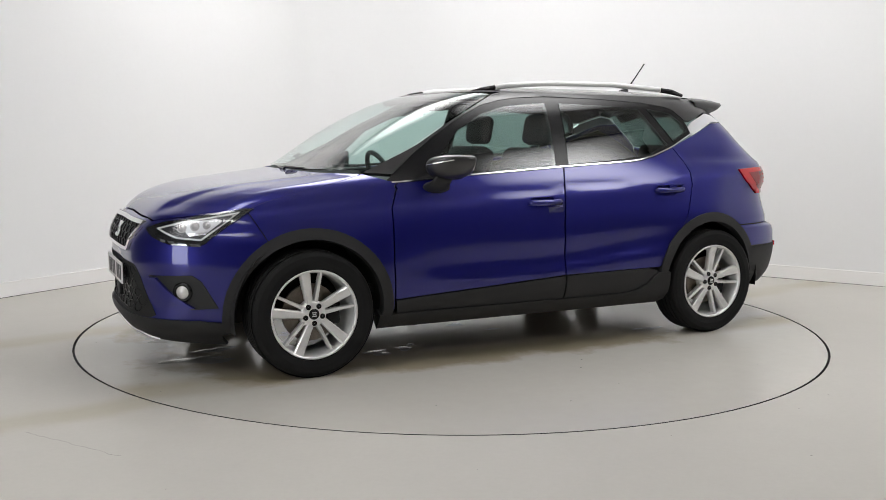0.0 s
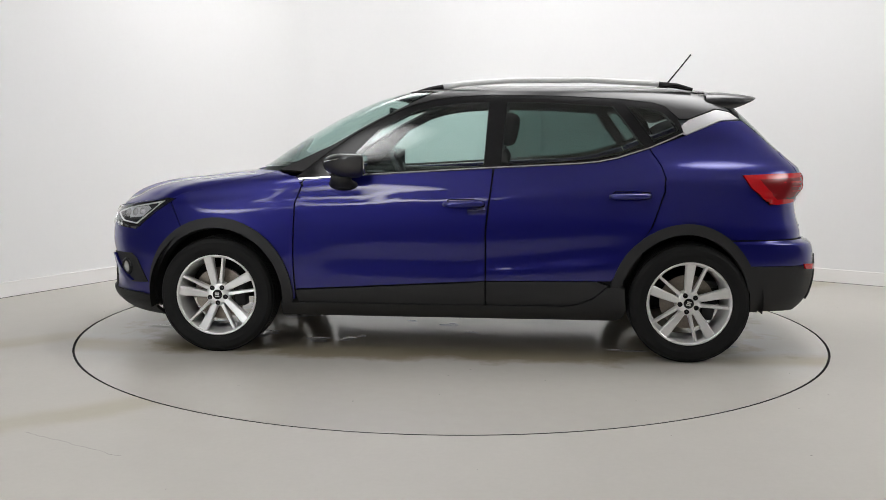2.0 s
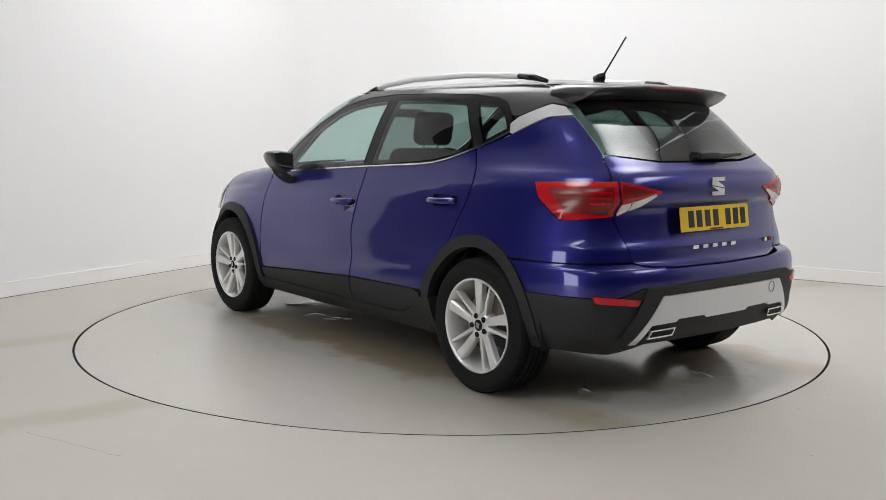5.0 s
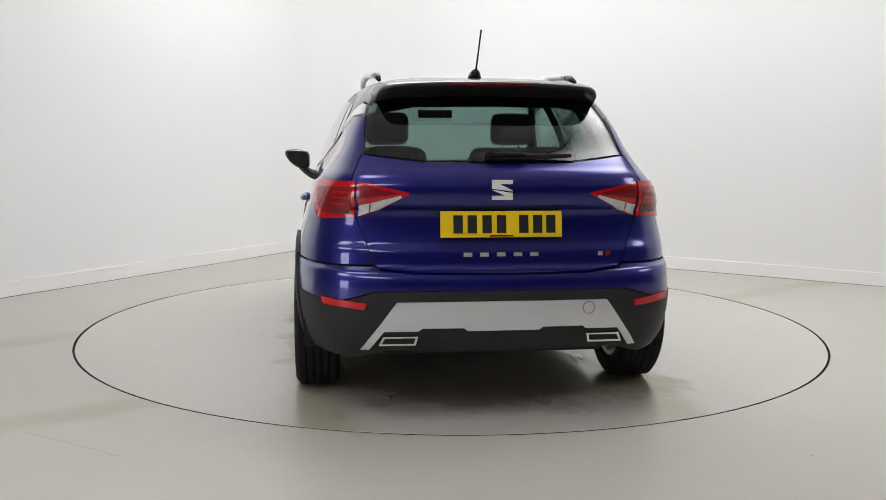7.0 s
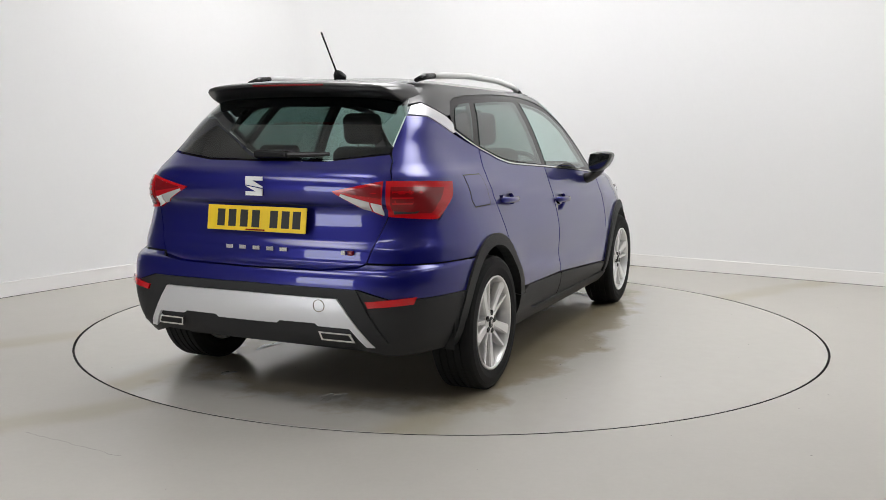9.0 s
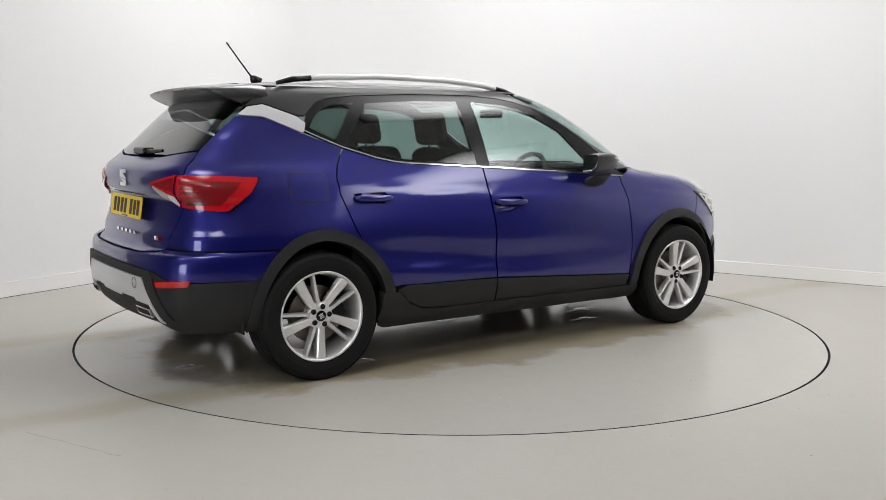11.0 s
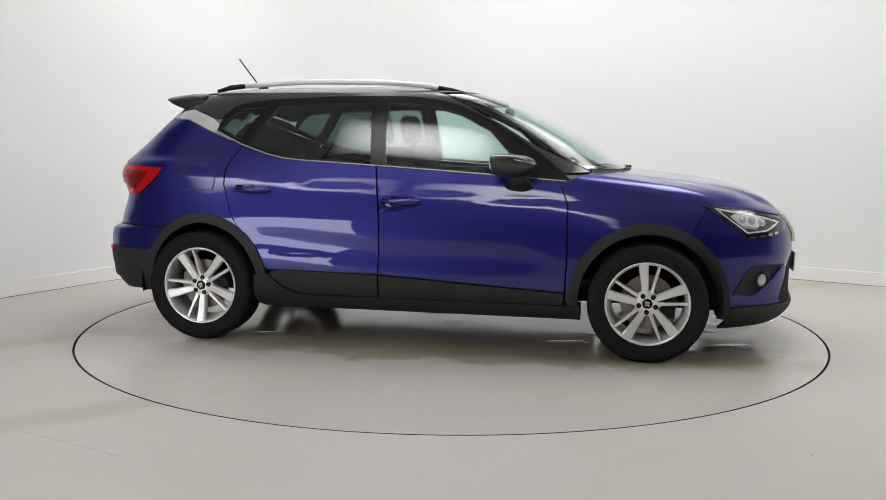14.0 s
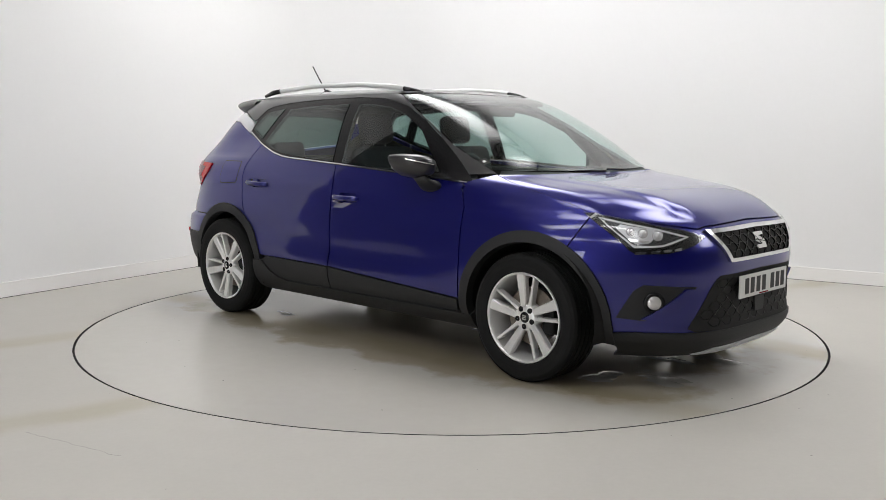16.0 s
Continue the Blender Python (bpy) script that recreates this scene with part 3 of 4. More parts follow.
quarter = pair("rear_quarter", outline(X((-1.078, 1.138), (-1.295, 1.212), (-1.49, 1.288)) + R((.594, 1.292), (.617, 1.20), (.632, 1.125), (.646, 1.095), (.646, 1.01)) + X((-1.60, 1.0), (-1.645, .94), (-1.76, .842)) + R((.622, .862), (.572, .742), (.545, .662)) + X((-1.72, .66), (-1.54, .66)) + arc(WR, HUB, ARCH, 122, 30) + X((-1.087, .732), (-1.152, .90), (-1.161, .986), (-1.137, 1.05)), 0.0015), PAINT, car)
flap = outline(X((-1.436, 1.018), (-1.235, 1.018), (-1.223, .99), (-1.223, .90), (-1.235, .88), (-1.425, .877), (-1.442, .90), (-1.442, .99)))
panel("fuel_flap", flap, PAINT, car, off=0.0015, mirror=True)
panel("flap_gap", shrink(flap, -0.005), SEAM, car, off=0.0006, mirror=True, depth=0.002)


def arch_trim(cx, t0, t1):
    return outline(arc(cx, HUB, 0.425, t0, t1, 32) + arc(cx, HUB, 0.370, t1, t0, 32))


pair("arch_trim", arch_trim(WF, -12, 187), CLAD, car, "black plastic wheel arch trim", off=0.016, depth=0.05, du=0.03, dz=0.03)
pair("arch_trim", arch_trim(WR, -7, 186), CLAD, car, "black plastic wheel arch trim", off=0.012, depth=0.05, du=0.03, dz=0.03)

# windows and pillars
TOP = [(.82, .985), (.68, 1.095), (.56, 1.178), (.411, 1.268), (.226, 1.354), (.10, 1.385), (-.02, 1.402), (-.223, 1.414), (-.60, 1.408), (-.93, 1.392), (-1.10, 1.372), (-1.17, 1.352), (-1.235, 1.30), (-1.268, 1.232)]
PANE_F = outline(X((.63, 1.005), (.545, 1.085), (.40, 1.235), (.226, 1.325), (.10, 1.36), (-.02, 1.377), (-.205, 1.389), (-.185, 1.035), (.412, .998)))
PANE_R = outline(X((-.302, 1.389), (-.60, 1.384), (-.885, 1.366), (-1.045, 1.150), (-.90, 1.102), (-.794, 1.082), (-.60, 1.063), (-.272, 1.041)))
PANE_Q = outline(X((-.955, 1.368), (-1.10, 1.352), (-1.15, 1.335), (-1.21, 1.285), (-1.245, 1.235), (-1.10, 1.172)))
frame_line = outline(X(*[(x, z + .014) for x, z in TOP], (-1.285, 1.225), *[(x, z + .003) for x, z in BELT[::-1]]))
pair("window_surround", pierced(frame_line, [shrink(q, 0.004) for q in (PANE_F, PANE_R, PANE_Q)]), GLOSS, car, "gloss black window surround", off=-0.003, du=0.02, dz=0.02)
pair("window_glass", PANE_F, GLASS, door_f, "light green side window glass", off=0.0005, depth=0.002)
pair("window_glass", PANE_R, PRIVACY, door_r, "dark tinted side window glass", off=0.0005, depth=0.002)
pair("quarter_glass", PANE_Q, PRIVACY, car, "dark tinted quarter window glass", off=0.0005, depth=0.002)
chrome_line = [(.835, .959)] + [(x, z) for x, z in BELT[1:]] + [(-1.20, 1.19), (-1.275, 1.222)]
pair("chrome_strip", outline(X(*[(x, z + .0032) for x, z in chrome_line], *[(x, z - .0032) for x, z in chrome_line[::-1]]), dense=0.02), CHROME, car, "bright chrome strip under the windows", off=0.005, depth=0.008)
pair("pillar_trim", outline(X((-1.272, 1.215), (-1.255, 1.262), (-1.30, 1.295), (-1.46, 1.352)) + R((.580, 1.338), (.594, 1.295)) + X((-1.49, 1.288), (-1.295, 1.210)), SEAM_W), SATIN, car, "silver trim on the rear pillar", off=0.002)
pair("roof_side", outline(X((.96, 1.008), *[(x, z + .016) for x, z in TOP[:-2]], (-1.25, 1.30), (-1.30, 1.30), (-1.46, 1.357)) + R((.570, 1.343), (.538, 1.40), (.50, 1.448)) + X((-1.30, 1.449), (-.5, 1.449), (0.05, 1.449), (.12, 1.435), (.24, 1.378), (.455, 1.268), (.655, 1.15), (.935, 1.020))), BLACK_PAINT, car, "gloss black roof side and pillars", du=0.04, dz=0.025)


# nose
panel("hood", half(F((0, .800), (.40, .788), (.45, .778)) + X((1.80, .812), (1.58, .839), (1.50, .871), (1.36, .908), (1.22, .941), (1.11, .965), (1.02, .988), (.975, 1.003)) + F((.30, 1.006), (0, 1.006)), 0.0008), PAINT, car, du=0.04, dz=0.006)
bumper = panel("front_bumper", half(F((0, .797), (.40, .785), (.45, .775)) + X((1.80, .808), (1.583, .836)) + arc(WF, HUB, ARCH, 60, 2) + X((1.69, .28)) + F((.6, .26), (0, .26)), SEAM_W), PAINT, car, "blue painted front bumper", dz=0.02, du=0.04)
panel("windscreen", half(F((0, 1.014)) + X((.93, 1.024), (.665, 1.152), (.465, 1.27), (.25, 1.38), (.13, 1.437)) + F((.30, 1.446), (0, 1.447))), GLASS, car, "light green windscreen glass", dz=0.02, du=0.04, depth=0.004)
panel("cowl", half(F((0, .998), (.30, .998)) + X((.99, .998), (.965, 1.03)) + F((.3, 1.022), (0, 1.022))), CLAD, car, "black plastic cowl", off=-0.012, dz=0.006, du=0.04)
panel("windscreen_edge", half(F((0, 1.430), (.3, 1.428)) + X((.20, 1.405), (.155, 1.437)) + F((.30, 1.449), (0, 1.449))), GLOSS, car, "black printed edge of the windscreen", off=-0.006, dz=0.01, du=0.04)

sticker = panel("sticker", outline(X((.90, 1.062), (.86, 1.085), (.83, 1.072), (.87, 1.048))), INK, car, "small dark sticker on the windscreen", off=0.001, depth=0.001, mirror=True)
panel("sticker_mark", outline(X((.877, 1.066), (.862, 1.074), (.853, 1.069), (.868, 1.060))), WHITE, sticker, "pale mark", off=0.002, depth=0.001, mirror=True)


def hexes(name, inside, size, parent, off=0.010):
    """A honeycomb of bars on the nose; inside(y, z) says where cells stand."""
    bm = bmesh.new()
    w, h = size * 1.9, size
    for r in range(-14, 15):
        for c in range(-14, 15):
            cy, cz = (c + 0.5 * (r % 2)) * w, 0.52 + r * h * 0.78
            if not inside(cy, cz):
                continue
            ring = []
            for grow, o in ((1.0, off), (0.88, off), (0.84, off - 0.012)):
                line = []
                for k in range(6):
                    y, z = cy + grow * w / 2 * (1, .5, -.5, -1, -.5, .5)[k] * 1.0, cz + grow * h / 2 * (0, 1, 1, 0, -1, -1)[k] * 0.98
                    u = on("f", y, z)
                    u = u if y > 0 else 4 - u
                    line.append(bm.verts.new(skin(u, z) + normal_at(u, z) * o))
                ring.append(line)
            for a, b in zip(ring, ring[1:]):
                for k in range(6):
                    bm.faces.new((a[k], a[(k + 1) % 6], b[(k + 1) % 6], b[k]))
    return part(name, finish(bm), GLOSS, parent, "gloss black honeycomb mesh")


grille = F((0, .772), (.428, .766), (.318, .618), (0, .618))
upper = panel("grille", half(grille), DARK, car, "black honeycomb grille in a chrome frame", off=0.003, dz=0.02, du=0.04)
hexes("grille_mesh", lambda y, z: .637 < z < .757 and abs(y) < .27 + (z - .637) * .85, 0.042, upper)
rimband = half(grille)
hole = shrink(rimband, 0.017)


def band(name, outer, inner, mat, parent, label, off, depth):
    """A frame between two outlines of equal count."""
    n = len(outer)
    rows = [[skin(*q) + normal_at(*q) * o for q in line] for line, o in ((outer, off - depth), (outer, off), (inner, off), (inner, off - depth))]
    pts = [q for r in rows for q in r]
    faces = [(i * n + k, i * n + (k + 1) % n, (i + 1) * n + (k + 1) % n, (i + 1) * n + k) for i in range(3) for k in range(n)]
    bm = bmesh.new()
    vs = [bm.verts.new(q) for q in pts]
    for f in faces:
        bm.faces.new([vs[k] for k in f])
    return part(name, finish(bm), mat, parent, label)


if len(hole) == len(rimband):
    band("grille_frame", rimband, hole, CHROME, upper, "bright chrome grille frame", 0.016, 0.016)
low_out = F((0, .565), (.375, .558), (.40, .54), (.53, .315), (.50, .30), (0, .295))
lower = panel("lower_grille", half(low_out), DARK, car, "black lower air intake", off=0.003, dz=0.02, du=0.04)
hexes("intake_mesh", lambda y, z: .325 < z < .54 and abs(y) < .36 + (.54 - z) * .50, 0.046, lower, 0.006)
panel("sensor", half(F((0, .425), (.05, .425), (.045, .35), (0, .35))), CLAD, lower, "black radar cover", off=0.016)
panel("front_lip", half(F((0, .298), (.55, .298)) + X((1.80, .296), (1.69, .285), (1.70, .215)) + F((.62, .165), (.40, .185), (0, .185))), CLAD, car, "black plastic front lip", off=0.012, dz=0.02, du=0.04)
panel("skid_strip", half(F((0, .222), (.36, .216), (.44, .188), (0, .188))), SATIN, car, "silver skid strip", off=0.018, dz=0.02, du=0.04)


def lamp_front(mirror):
    shape = F((.440, .738), (.52, .772)) + X((1.86, .792), (1.80, .806), (1.60, .842), (1.545, .842), (1.66, .768), (1.75, .702), (1.775, .678)) + F((.69, .662), (.61, .668), (.51, .702))
    lamp = panel("headlight", outline(shape), GLOSS, car, "clear headlight with a bright edge strip", off=0.002, mirror=mirror, dz=0.02, du=0.04)
    guide = outline(F((.515, .742)) + X((1.87, .776), (1.80, .792), (1.615, .826), (1.68, .776), (1.765, .712)) + F((.69, .690), (.62, .698)))
    panel("bowl", guide, HOUSING, lamp, "grey lamp bowl", off=0.0035, depth=0.002, mirror=mirror, du=0.03, dz=0.02)
    panel("light_strip", pierced(guide, [shrink(guide, 0.0075)]), RAIL, lamp, "thin bright light guide round the edge", off=0.007, depth=0.006, mirror=mirror, du=0.015, dz=0.01)
    panel("reflector", outline(X((1.88, .770), (1.72, .796), (1.70, .780), (1.765, .728), (1.85, .716))), SATIN, lamp, "silver reflector bowl", off=0.0045, depth=0.004, mirror=mirror)
    panel("chrome_wedge", outline(X((1.845, .722), (1.762, .732), (1.775, .718), (1.845, .709))), CHROME, lamp, "chrome wedge", off=0.006, depth=0.004, mirror=mirror)
    sy = -1 if mirror else 1
    for v, z, r in ((1.765, .763, .017), (1.815, .757, .020), (1.87, .748, .022)):
        u = on("x", v, z)
        at, nn = skin(u, z), normal_at(u, z)
        m = Matrix.Translation((at.x + nn.x * .004, (at.y + nn.y * .004) * sy, at.z + nn.z * .004)) @ Vector((nn.x, nn.y * sy, nn.z)).to_track_quat("Y", "Z").to_matrix().to_4x4()
        bm = lathe(bmesh.new(), [(r * 1.15, -.002), (r * 1.15, .003), (r, .004), (r * .9, .001), (r * .8, .005), (r * .45, .009), (.0008, .0105)], 20)
        bmesh.ops.transform(bm, matrix=m, verts=bm.verts)
        part("projector", finish(bm), CLEAR_LENS, lamp, "round clear projector lamp", smooth=True)
    for y0 in (.56, .595, .63, .665):
        z0 = .694 - (y0 - .56) * .17
        panel("indicator", outline(F((y0, z0), (y0 + .024, z0 - .003), (y0 + .028, z0 - .015), (y0 + .006, z0 - .012))), CHROME, lamp, "small chrome indicator cell", off=0.005, depth=0.004, mirror=mirror)
    panel("cover", outline(shape), LENS, lamp, "clear plastic cover", off=0.014, depth=0.012, mirror=mirror)
    fog = outline(F((.50, .512)) + X((1.84, .522), (1.80, .492), (1.728, .362)) + F((.66, .352)))
    recess = panel("fog_recess", fog, CLAD, car, "black fog lamp recess with a round lamp", off=0.004, mirror=mirror)
    panel("fog_fin", outline(F((.512, .506), (.548, .506), (.672, .364), (.645, .357))), PAINT, recess, "blue fin at the inner edge", off=0.020, depth=0.016, mirror=mirror, du=0.02, dz=0.02)
    s = -1 if mirror else 1
    u = on("f", .645, .440)
    at, n = skin(u, .440), normal_at(u, .440)
    turn = Matrix.Translation((at.x, at.y * s, at.z)) @ Vector((n.x, n.y * s, n.z)).to_track_quat("Y", "Z").to_matrix().to_4x4()
    bm = lathe(bmesh.new(), [(.050, .0), (.048, .012), (.034, .014), (.032, .008)], 32)
    bmesh.ops.transform(bm, matrix=turn, verts=bm.verts)
    part("bezel", finish(bm), GLOSS, recess, smooth=True)
    bm = lathe(bmesh.new(), [(.032, .008), (.026, .012), (.014, .016), (.001, .018)], 32)
    bmesh.ops.transform(bm, matrix=turn, verts=bm.verts)
    part("fog_lamp", finish(bm), CLEAR_LENS, recess, "round clear fog lamp", smooth=True)


lamp_front(False)
lamp_front(True)

# tail
hatch = panel("tailgate", half(R((0, 1.086), (.33, 1.088), (.628, 1.119), (.644, 1.095), (.644, 1.01), (.626, .875), (.572, .742), (.545, .664), (.52, .650), (.37, .636), (0, .632)), 0.0014), PAINT, car, "blue painted tailgate", dz=0.02, du=0.04)
panel("rear_window", half(R((0, 1.090), (.33, 1.092), (.630, 1.122), (.615, 1.20), (.592, 1.30), (.55, 1.39), (0, 1.40)), SEAM_W), PRIVACY, hatch, "dark tinted rear window", dz=0.025, du=0.04, depth=0.004)
panel("rear_window_edge", half(R((0, 1.338), (.36, 1.334), (.45, 1.318), (.555, 1.300), (.52, 1.395), (0, 1.405))), GLOSS, hatch, "black printed edge of the rear window", off=-0.006, dz=0.02, du=0.04, depth=0.003)
panel("rear_bumper", half(R((0, .628), (.37, .632), (.52, .646), (.545, .658)) + X((-1.72, .658), (-1.535, .656)) + arc(WR, HUB, ARCH, 123, 150, 8) + X((-1.66, .52)) + R((.68, .518), (.55, .556), (0, .560)), SEAM_W), PAINT, car, "blue painted rear bumper", dz=0.015, du=0.04)
skirt = panel("rear_skirt", half(R((0, .558), (.548, .554), (.68, .516)) + X((-1.65, .520)) + arc(WR, HUB, ARCH, 150, 186, 8) + R((.64, .262), (.50, .305), (0, .30))), CLAD, car, "black grained plastic lower bumper", off=0.004, dz=0.015, du=0.04, depth=0.025)
panel("bumper_band", half(R((0, .562), (.535, .558), (.655, .335), (.60, .318), (.455, .520), (0, .524))), CLAD, skirt, off=0.014, dz=0.015, du=0.04, depth=0.012)
silver = panel("silver_insert", half(R((0, .520), (.452, .517), (.60, .318), (.565, .318), (.505, .395), (.36, .398), (.345, .41), (.17, .41), (.155, .398), (0, .398))), SATIN, skirt, "satin silver bumper insert", off=0.017, dz=0.015, du=0.04, depth=0.014)
bm = lathe(bmesh.new(), [(.027, -.001), (.027, .002), (.024, .002), (.024, -.001)], 32)
u = on("r", .37, .485)
at, n = skin(u, .485), normal_at(u, .485)
bmesh.ops.transform(bm, matrix=Matrix.Translation(Vector((at.x, -at.y, at.z)) + Vector((n.x, -n.y, n.z)) * 0.0172) @ Vector((n.x, -n.y, n.z)).to_track_quat("Y", "Z").to_matrix().to_4x4(), verts=bm.verts)
part("towing_cap", finish(bm), STEEL, skirt)

# A flat black strip paints the shadow across the tailgate above the plate.
panel("recess_shade", half(R((0, .901), (.385, .898), (.36, .889), (0, .891))), SEAM, hatch, "dark strip painting the shade of the handle recess", off=0.0015, depth=0.003, dz=0.01, du=0.04)


def lamp_rear(mirror):
    s = -1 if mirror else 1
    outer = outline(X((-1.605, .998)) + R((.735, 1.006), (.622, 1.010), (.618, .858)) + X((-1.80, .842), (-1.765, .845), (-1.65, .935)), 0.001)
    lamp = panel("tail_light", outer, RED, car, "red tail light", off=0.008, depth=0.012, mirror=mirror, dz=0.02, du=0.03)
    panel("inner_lens", outline(X((-1.70, .975)) + R((.715, .982), (.64, .985), (.636, .885)) + X((-1.85, .872), (-1.80, .87))), RED_DARK, lamp, "deep red inner lens", off=0.0095, depth=0.003, mirror=mirror)
    inner = panel("tailgate_light", outline(R((.615, 1.010), (.388, .966), (.40, .955), (.60, .858)), 0.001), RED, car, "red and clear tail light on the tailgate", off=0.008, depth=0.012, mirror=mirror, dz=0.02, du=0.03)
    panel("inner_lens", outline(R((.604, .996), (.43, .962), (.604, .938))), RED_DARK, inner, "deep red inner lens", off=0.0095, depth=0.003, mirror=mirror)
    panel("clear_lens", outline(R((.555, .924), (.43, .955), (.425, .946), (.555, .884))), CLEAR_LENS, inner, "clear reversing lens", off=0.0105, depth=0.003, mirror=mirror)
    panel("reversing_lens", outline(R((.604, .912), (.561, .922), (.561, .882), (.604, .863))), WHITE, inner, "white reversing lens", off=0.0105, depth=0.003, mirror=mirror)
    panel("light_guide", outline(R((.604, .934), (.44, .961), (.437, .957), (.604, .920))), RED, inner, "bright red light guide", off=0.0112, depth=0.003, mirror=mirror, du=0.02, dz=0.01)
    for k in range(3):
        z0 = .915 + .023 * k
        panel("rib", outline(R((.645, z0), (.71, z0 - .002), (.71, z0 + .004), (.645, z0 + .006))), RED, lamp, off=0.0112, depth=0.003, mirror=mirror)
    panel("dark_wedge", outline(R((.642, .893), (.725, .886), (.715, .872), (.640, .870))), HOUSING, lamp, "smoky clear wedge", off=0.0112, depth=0.003, mirror=mirror)
    panel("reflector", outline(R((.575, .510), (.70, .524), (.762, .530), (.752, .500), (.588, .484))), RED, skirt, "red reflector", off=0.012, depth=0.008, mirror=mirror)
    pipe = panel("exhaust_trim", outline(R((.362, .379), (.508, .376), (.526, .340), (.372, .343))), CHROME, skirt, "chrome exhaust trim", off=0.024, depth=0.03, mirror=mirror)
    panel("opening", outline(R((.374, .371), (.500, .369), (.512, .348), (.380, .350))), DARK, skirt, "dark exhaust opening", off=0.0255, depth=0.003, mirror=mirror)


lamp_rear(False)
lamp_rear(True)

# roof
bm = bmesh.new()
rows, count = [], 96
for s in [1, .985, .96, .92, .86, .78, .66, .5, .3]:
    row = []
    for k in range(count):
        u = -2 + 4 * (k / (count / 2)) if k < count / 2 else 2 + 4 * ((k - count / 2) / (count / 2))
        q = skin(u, 1.449) if u <= 2 else skin(-2 + (u - 2), 1.449) * 1.0
        if u > 2:
            q = skin(4 - u, 1.449)
            q.y = -q.y
        row.append(bm.verts.new((-.6 + (q.x + .6) * s, q.y * s, 1.449 + .052 * (1 - s ** 2.4) ** 0.8)))
    rows.append(row)
for a, b in zip(rows, rows[1:]):
    for k in range(count):
        bm.faces.new((a[k], a[(k + 1) % count], b[(k + 1) % count], b[k]))
bm.faces.new(rows[-1])
roof = part("roof", finish(bm), BLACK_PAINT, car, "gloss black roof", smooth=True)
bm = bmesh.new()
lines = []
edge = [(0, 1.467, -1.705), (.2, 1.465, -1.705), (.36, 1.458, -1.70), (.44, 1.452, -1.692), (.480, 1.444, -1.68), (.506, 1.430, -1.655), (.520, 1.412, -1.625), (.526, 1.398, -1.60)]
for y, z, back in [(-y, z, b) for y, z, b in edge[:0:-1]] + edge:
    k = (back + 1.44) / -.265
    lines.append([bm.verts.new((x, y * w, h)) for x, w, h in ((-1.40, 1.0, z - .004), (-1.44 - .06 * k, 1.0, z - .004 * k), (-1.44 - .17 * k, .985, z - .014 * k), (back + .015, .965, z - .026 * k), (back, .96, z - .034 * k),
                  (back + .012, .96, z - .046 * k), (-1.44 - .16 * k, .97, z - .075 * k), (-1.44 - .11 * k, .985, z - .100 * k), (-1.42, .99, z - .075 * k))])
for a, b in zip(lines, lines[1:]):
    for k in range(8):
        bm.faces.new((a[k], b[k], b[k + 1], a[k + 1]))
bm.faces.new(lines[0])
bm.faces.new(lines[-1][::-1])
spoiler = part("spoiler", finish(bm), BLACK_PAINT, car, "gloss black roof spoiler", smooth=True)
bm = box(bmesh.new(), -1.7085, -1.69, -.19, .19, 1.423, 1.431, 0.002)
part("brake_light", bm, RED_DARK, spoiler, "dark red brake light")
for s in (1, -1):
    pts = [(-1.33, 1.462), (-1.24, 1.487), (-1.141, 1.502), (-1.045, 1.510), (-.757, 1.524), (-.305, 1.520), (-.044, 1.502), (.06, 1.484), (.14, 1.465), (.21, 1.445)]
    path = [(x, s * (.505 - .03 * step(-.6, -1.4, x) - .03 * step(-.2, .25, x)), z - .010 * step(-1.33, -1.1, x) * step(.21, 0.0, x)) for x, z in pts]
    rail = part("roof_rail", finish(tube(bmesh.new(), path[2:8], 0.016, 10)), RAIL, car, "silver roof rail", smooth=True)
    part("rail_foot", tube(bmesh.new(), path[:3], [.010, .016, .0142], 10), GLOSS, rail, "black rail foot", smooth=True)
    part("rail_foot", tube(bmesh.new(), path[7:], [.0142, .014, .010], 10), GLOSS, rail, "black rail foot", smooth=True)
aerial = part("aerial_base", tube(bmesh.new(), [(-1.22, 0, 1.485), (-1.25, 0, 1.508), (-1.262, 0, 1.52)], [.034, .022, .008], 12), GLOSS, car, "black aerial base", smooth=True)
part("aerial", tube(bmesh.new(), [(-1.258, 0, 1.515), (-1.33, 0, 1.605), (-1.40, 0, 1.695)], [.005, .004, .0045], 8), GLOSS, aerial, "black whip aerial", smooth=True)

# inner shell, wheel housings and underside
SHELL = outline(R((.001, .33), (.6, .33)) + arc(WR, HUB, .40, 176, -7, 30) + X((-.87, .24), (.87, .24)) + arc(WF, HUB, .40, 187, -7, 30) + X((1.72, .27)) + F((.6, .24), (.001, .24), (.001, .78), (.45, .76)) + X((1.5, .85), (1.1, .945), (.8, .94), (-.18, 1.005), (-.79, 1.04), (-1.07, 1.11), (-1.48, 1.26)) + R((.62, 1.06), (.001, 1.06)))
pair("inner_shell", SHELL, DARK, car, off=-0.03, du=0.05, dz=0.03, depth=0.01)
for cx in (WF, WR):
    for s in (1, -1):
        bm = bmesh.new()
        rings = [[bm.verts.new((cx + .395 * math.cos(radians(t)), s * y, HUB + .395 * math.sin(radians(t)))) for t in range(-12, 193, 8)] for y in (.52, .835)]
        for k in range(len(rings[0]) - 1):
            bm.faces.new((rings[0][k], rings[0][k + 1], rings[1][k + 1], rings[1][k]))
        bm.faces.new(rings[0])
        part("wheel_housing", bm, DARK, car)
floor_pan = part("underside", box(bmesh.new(), -1.85, 1.85, -.5, .5, .25, .38, .03), DARK, car, "dark underside")
box_bm = bmesh.new()
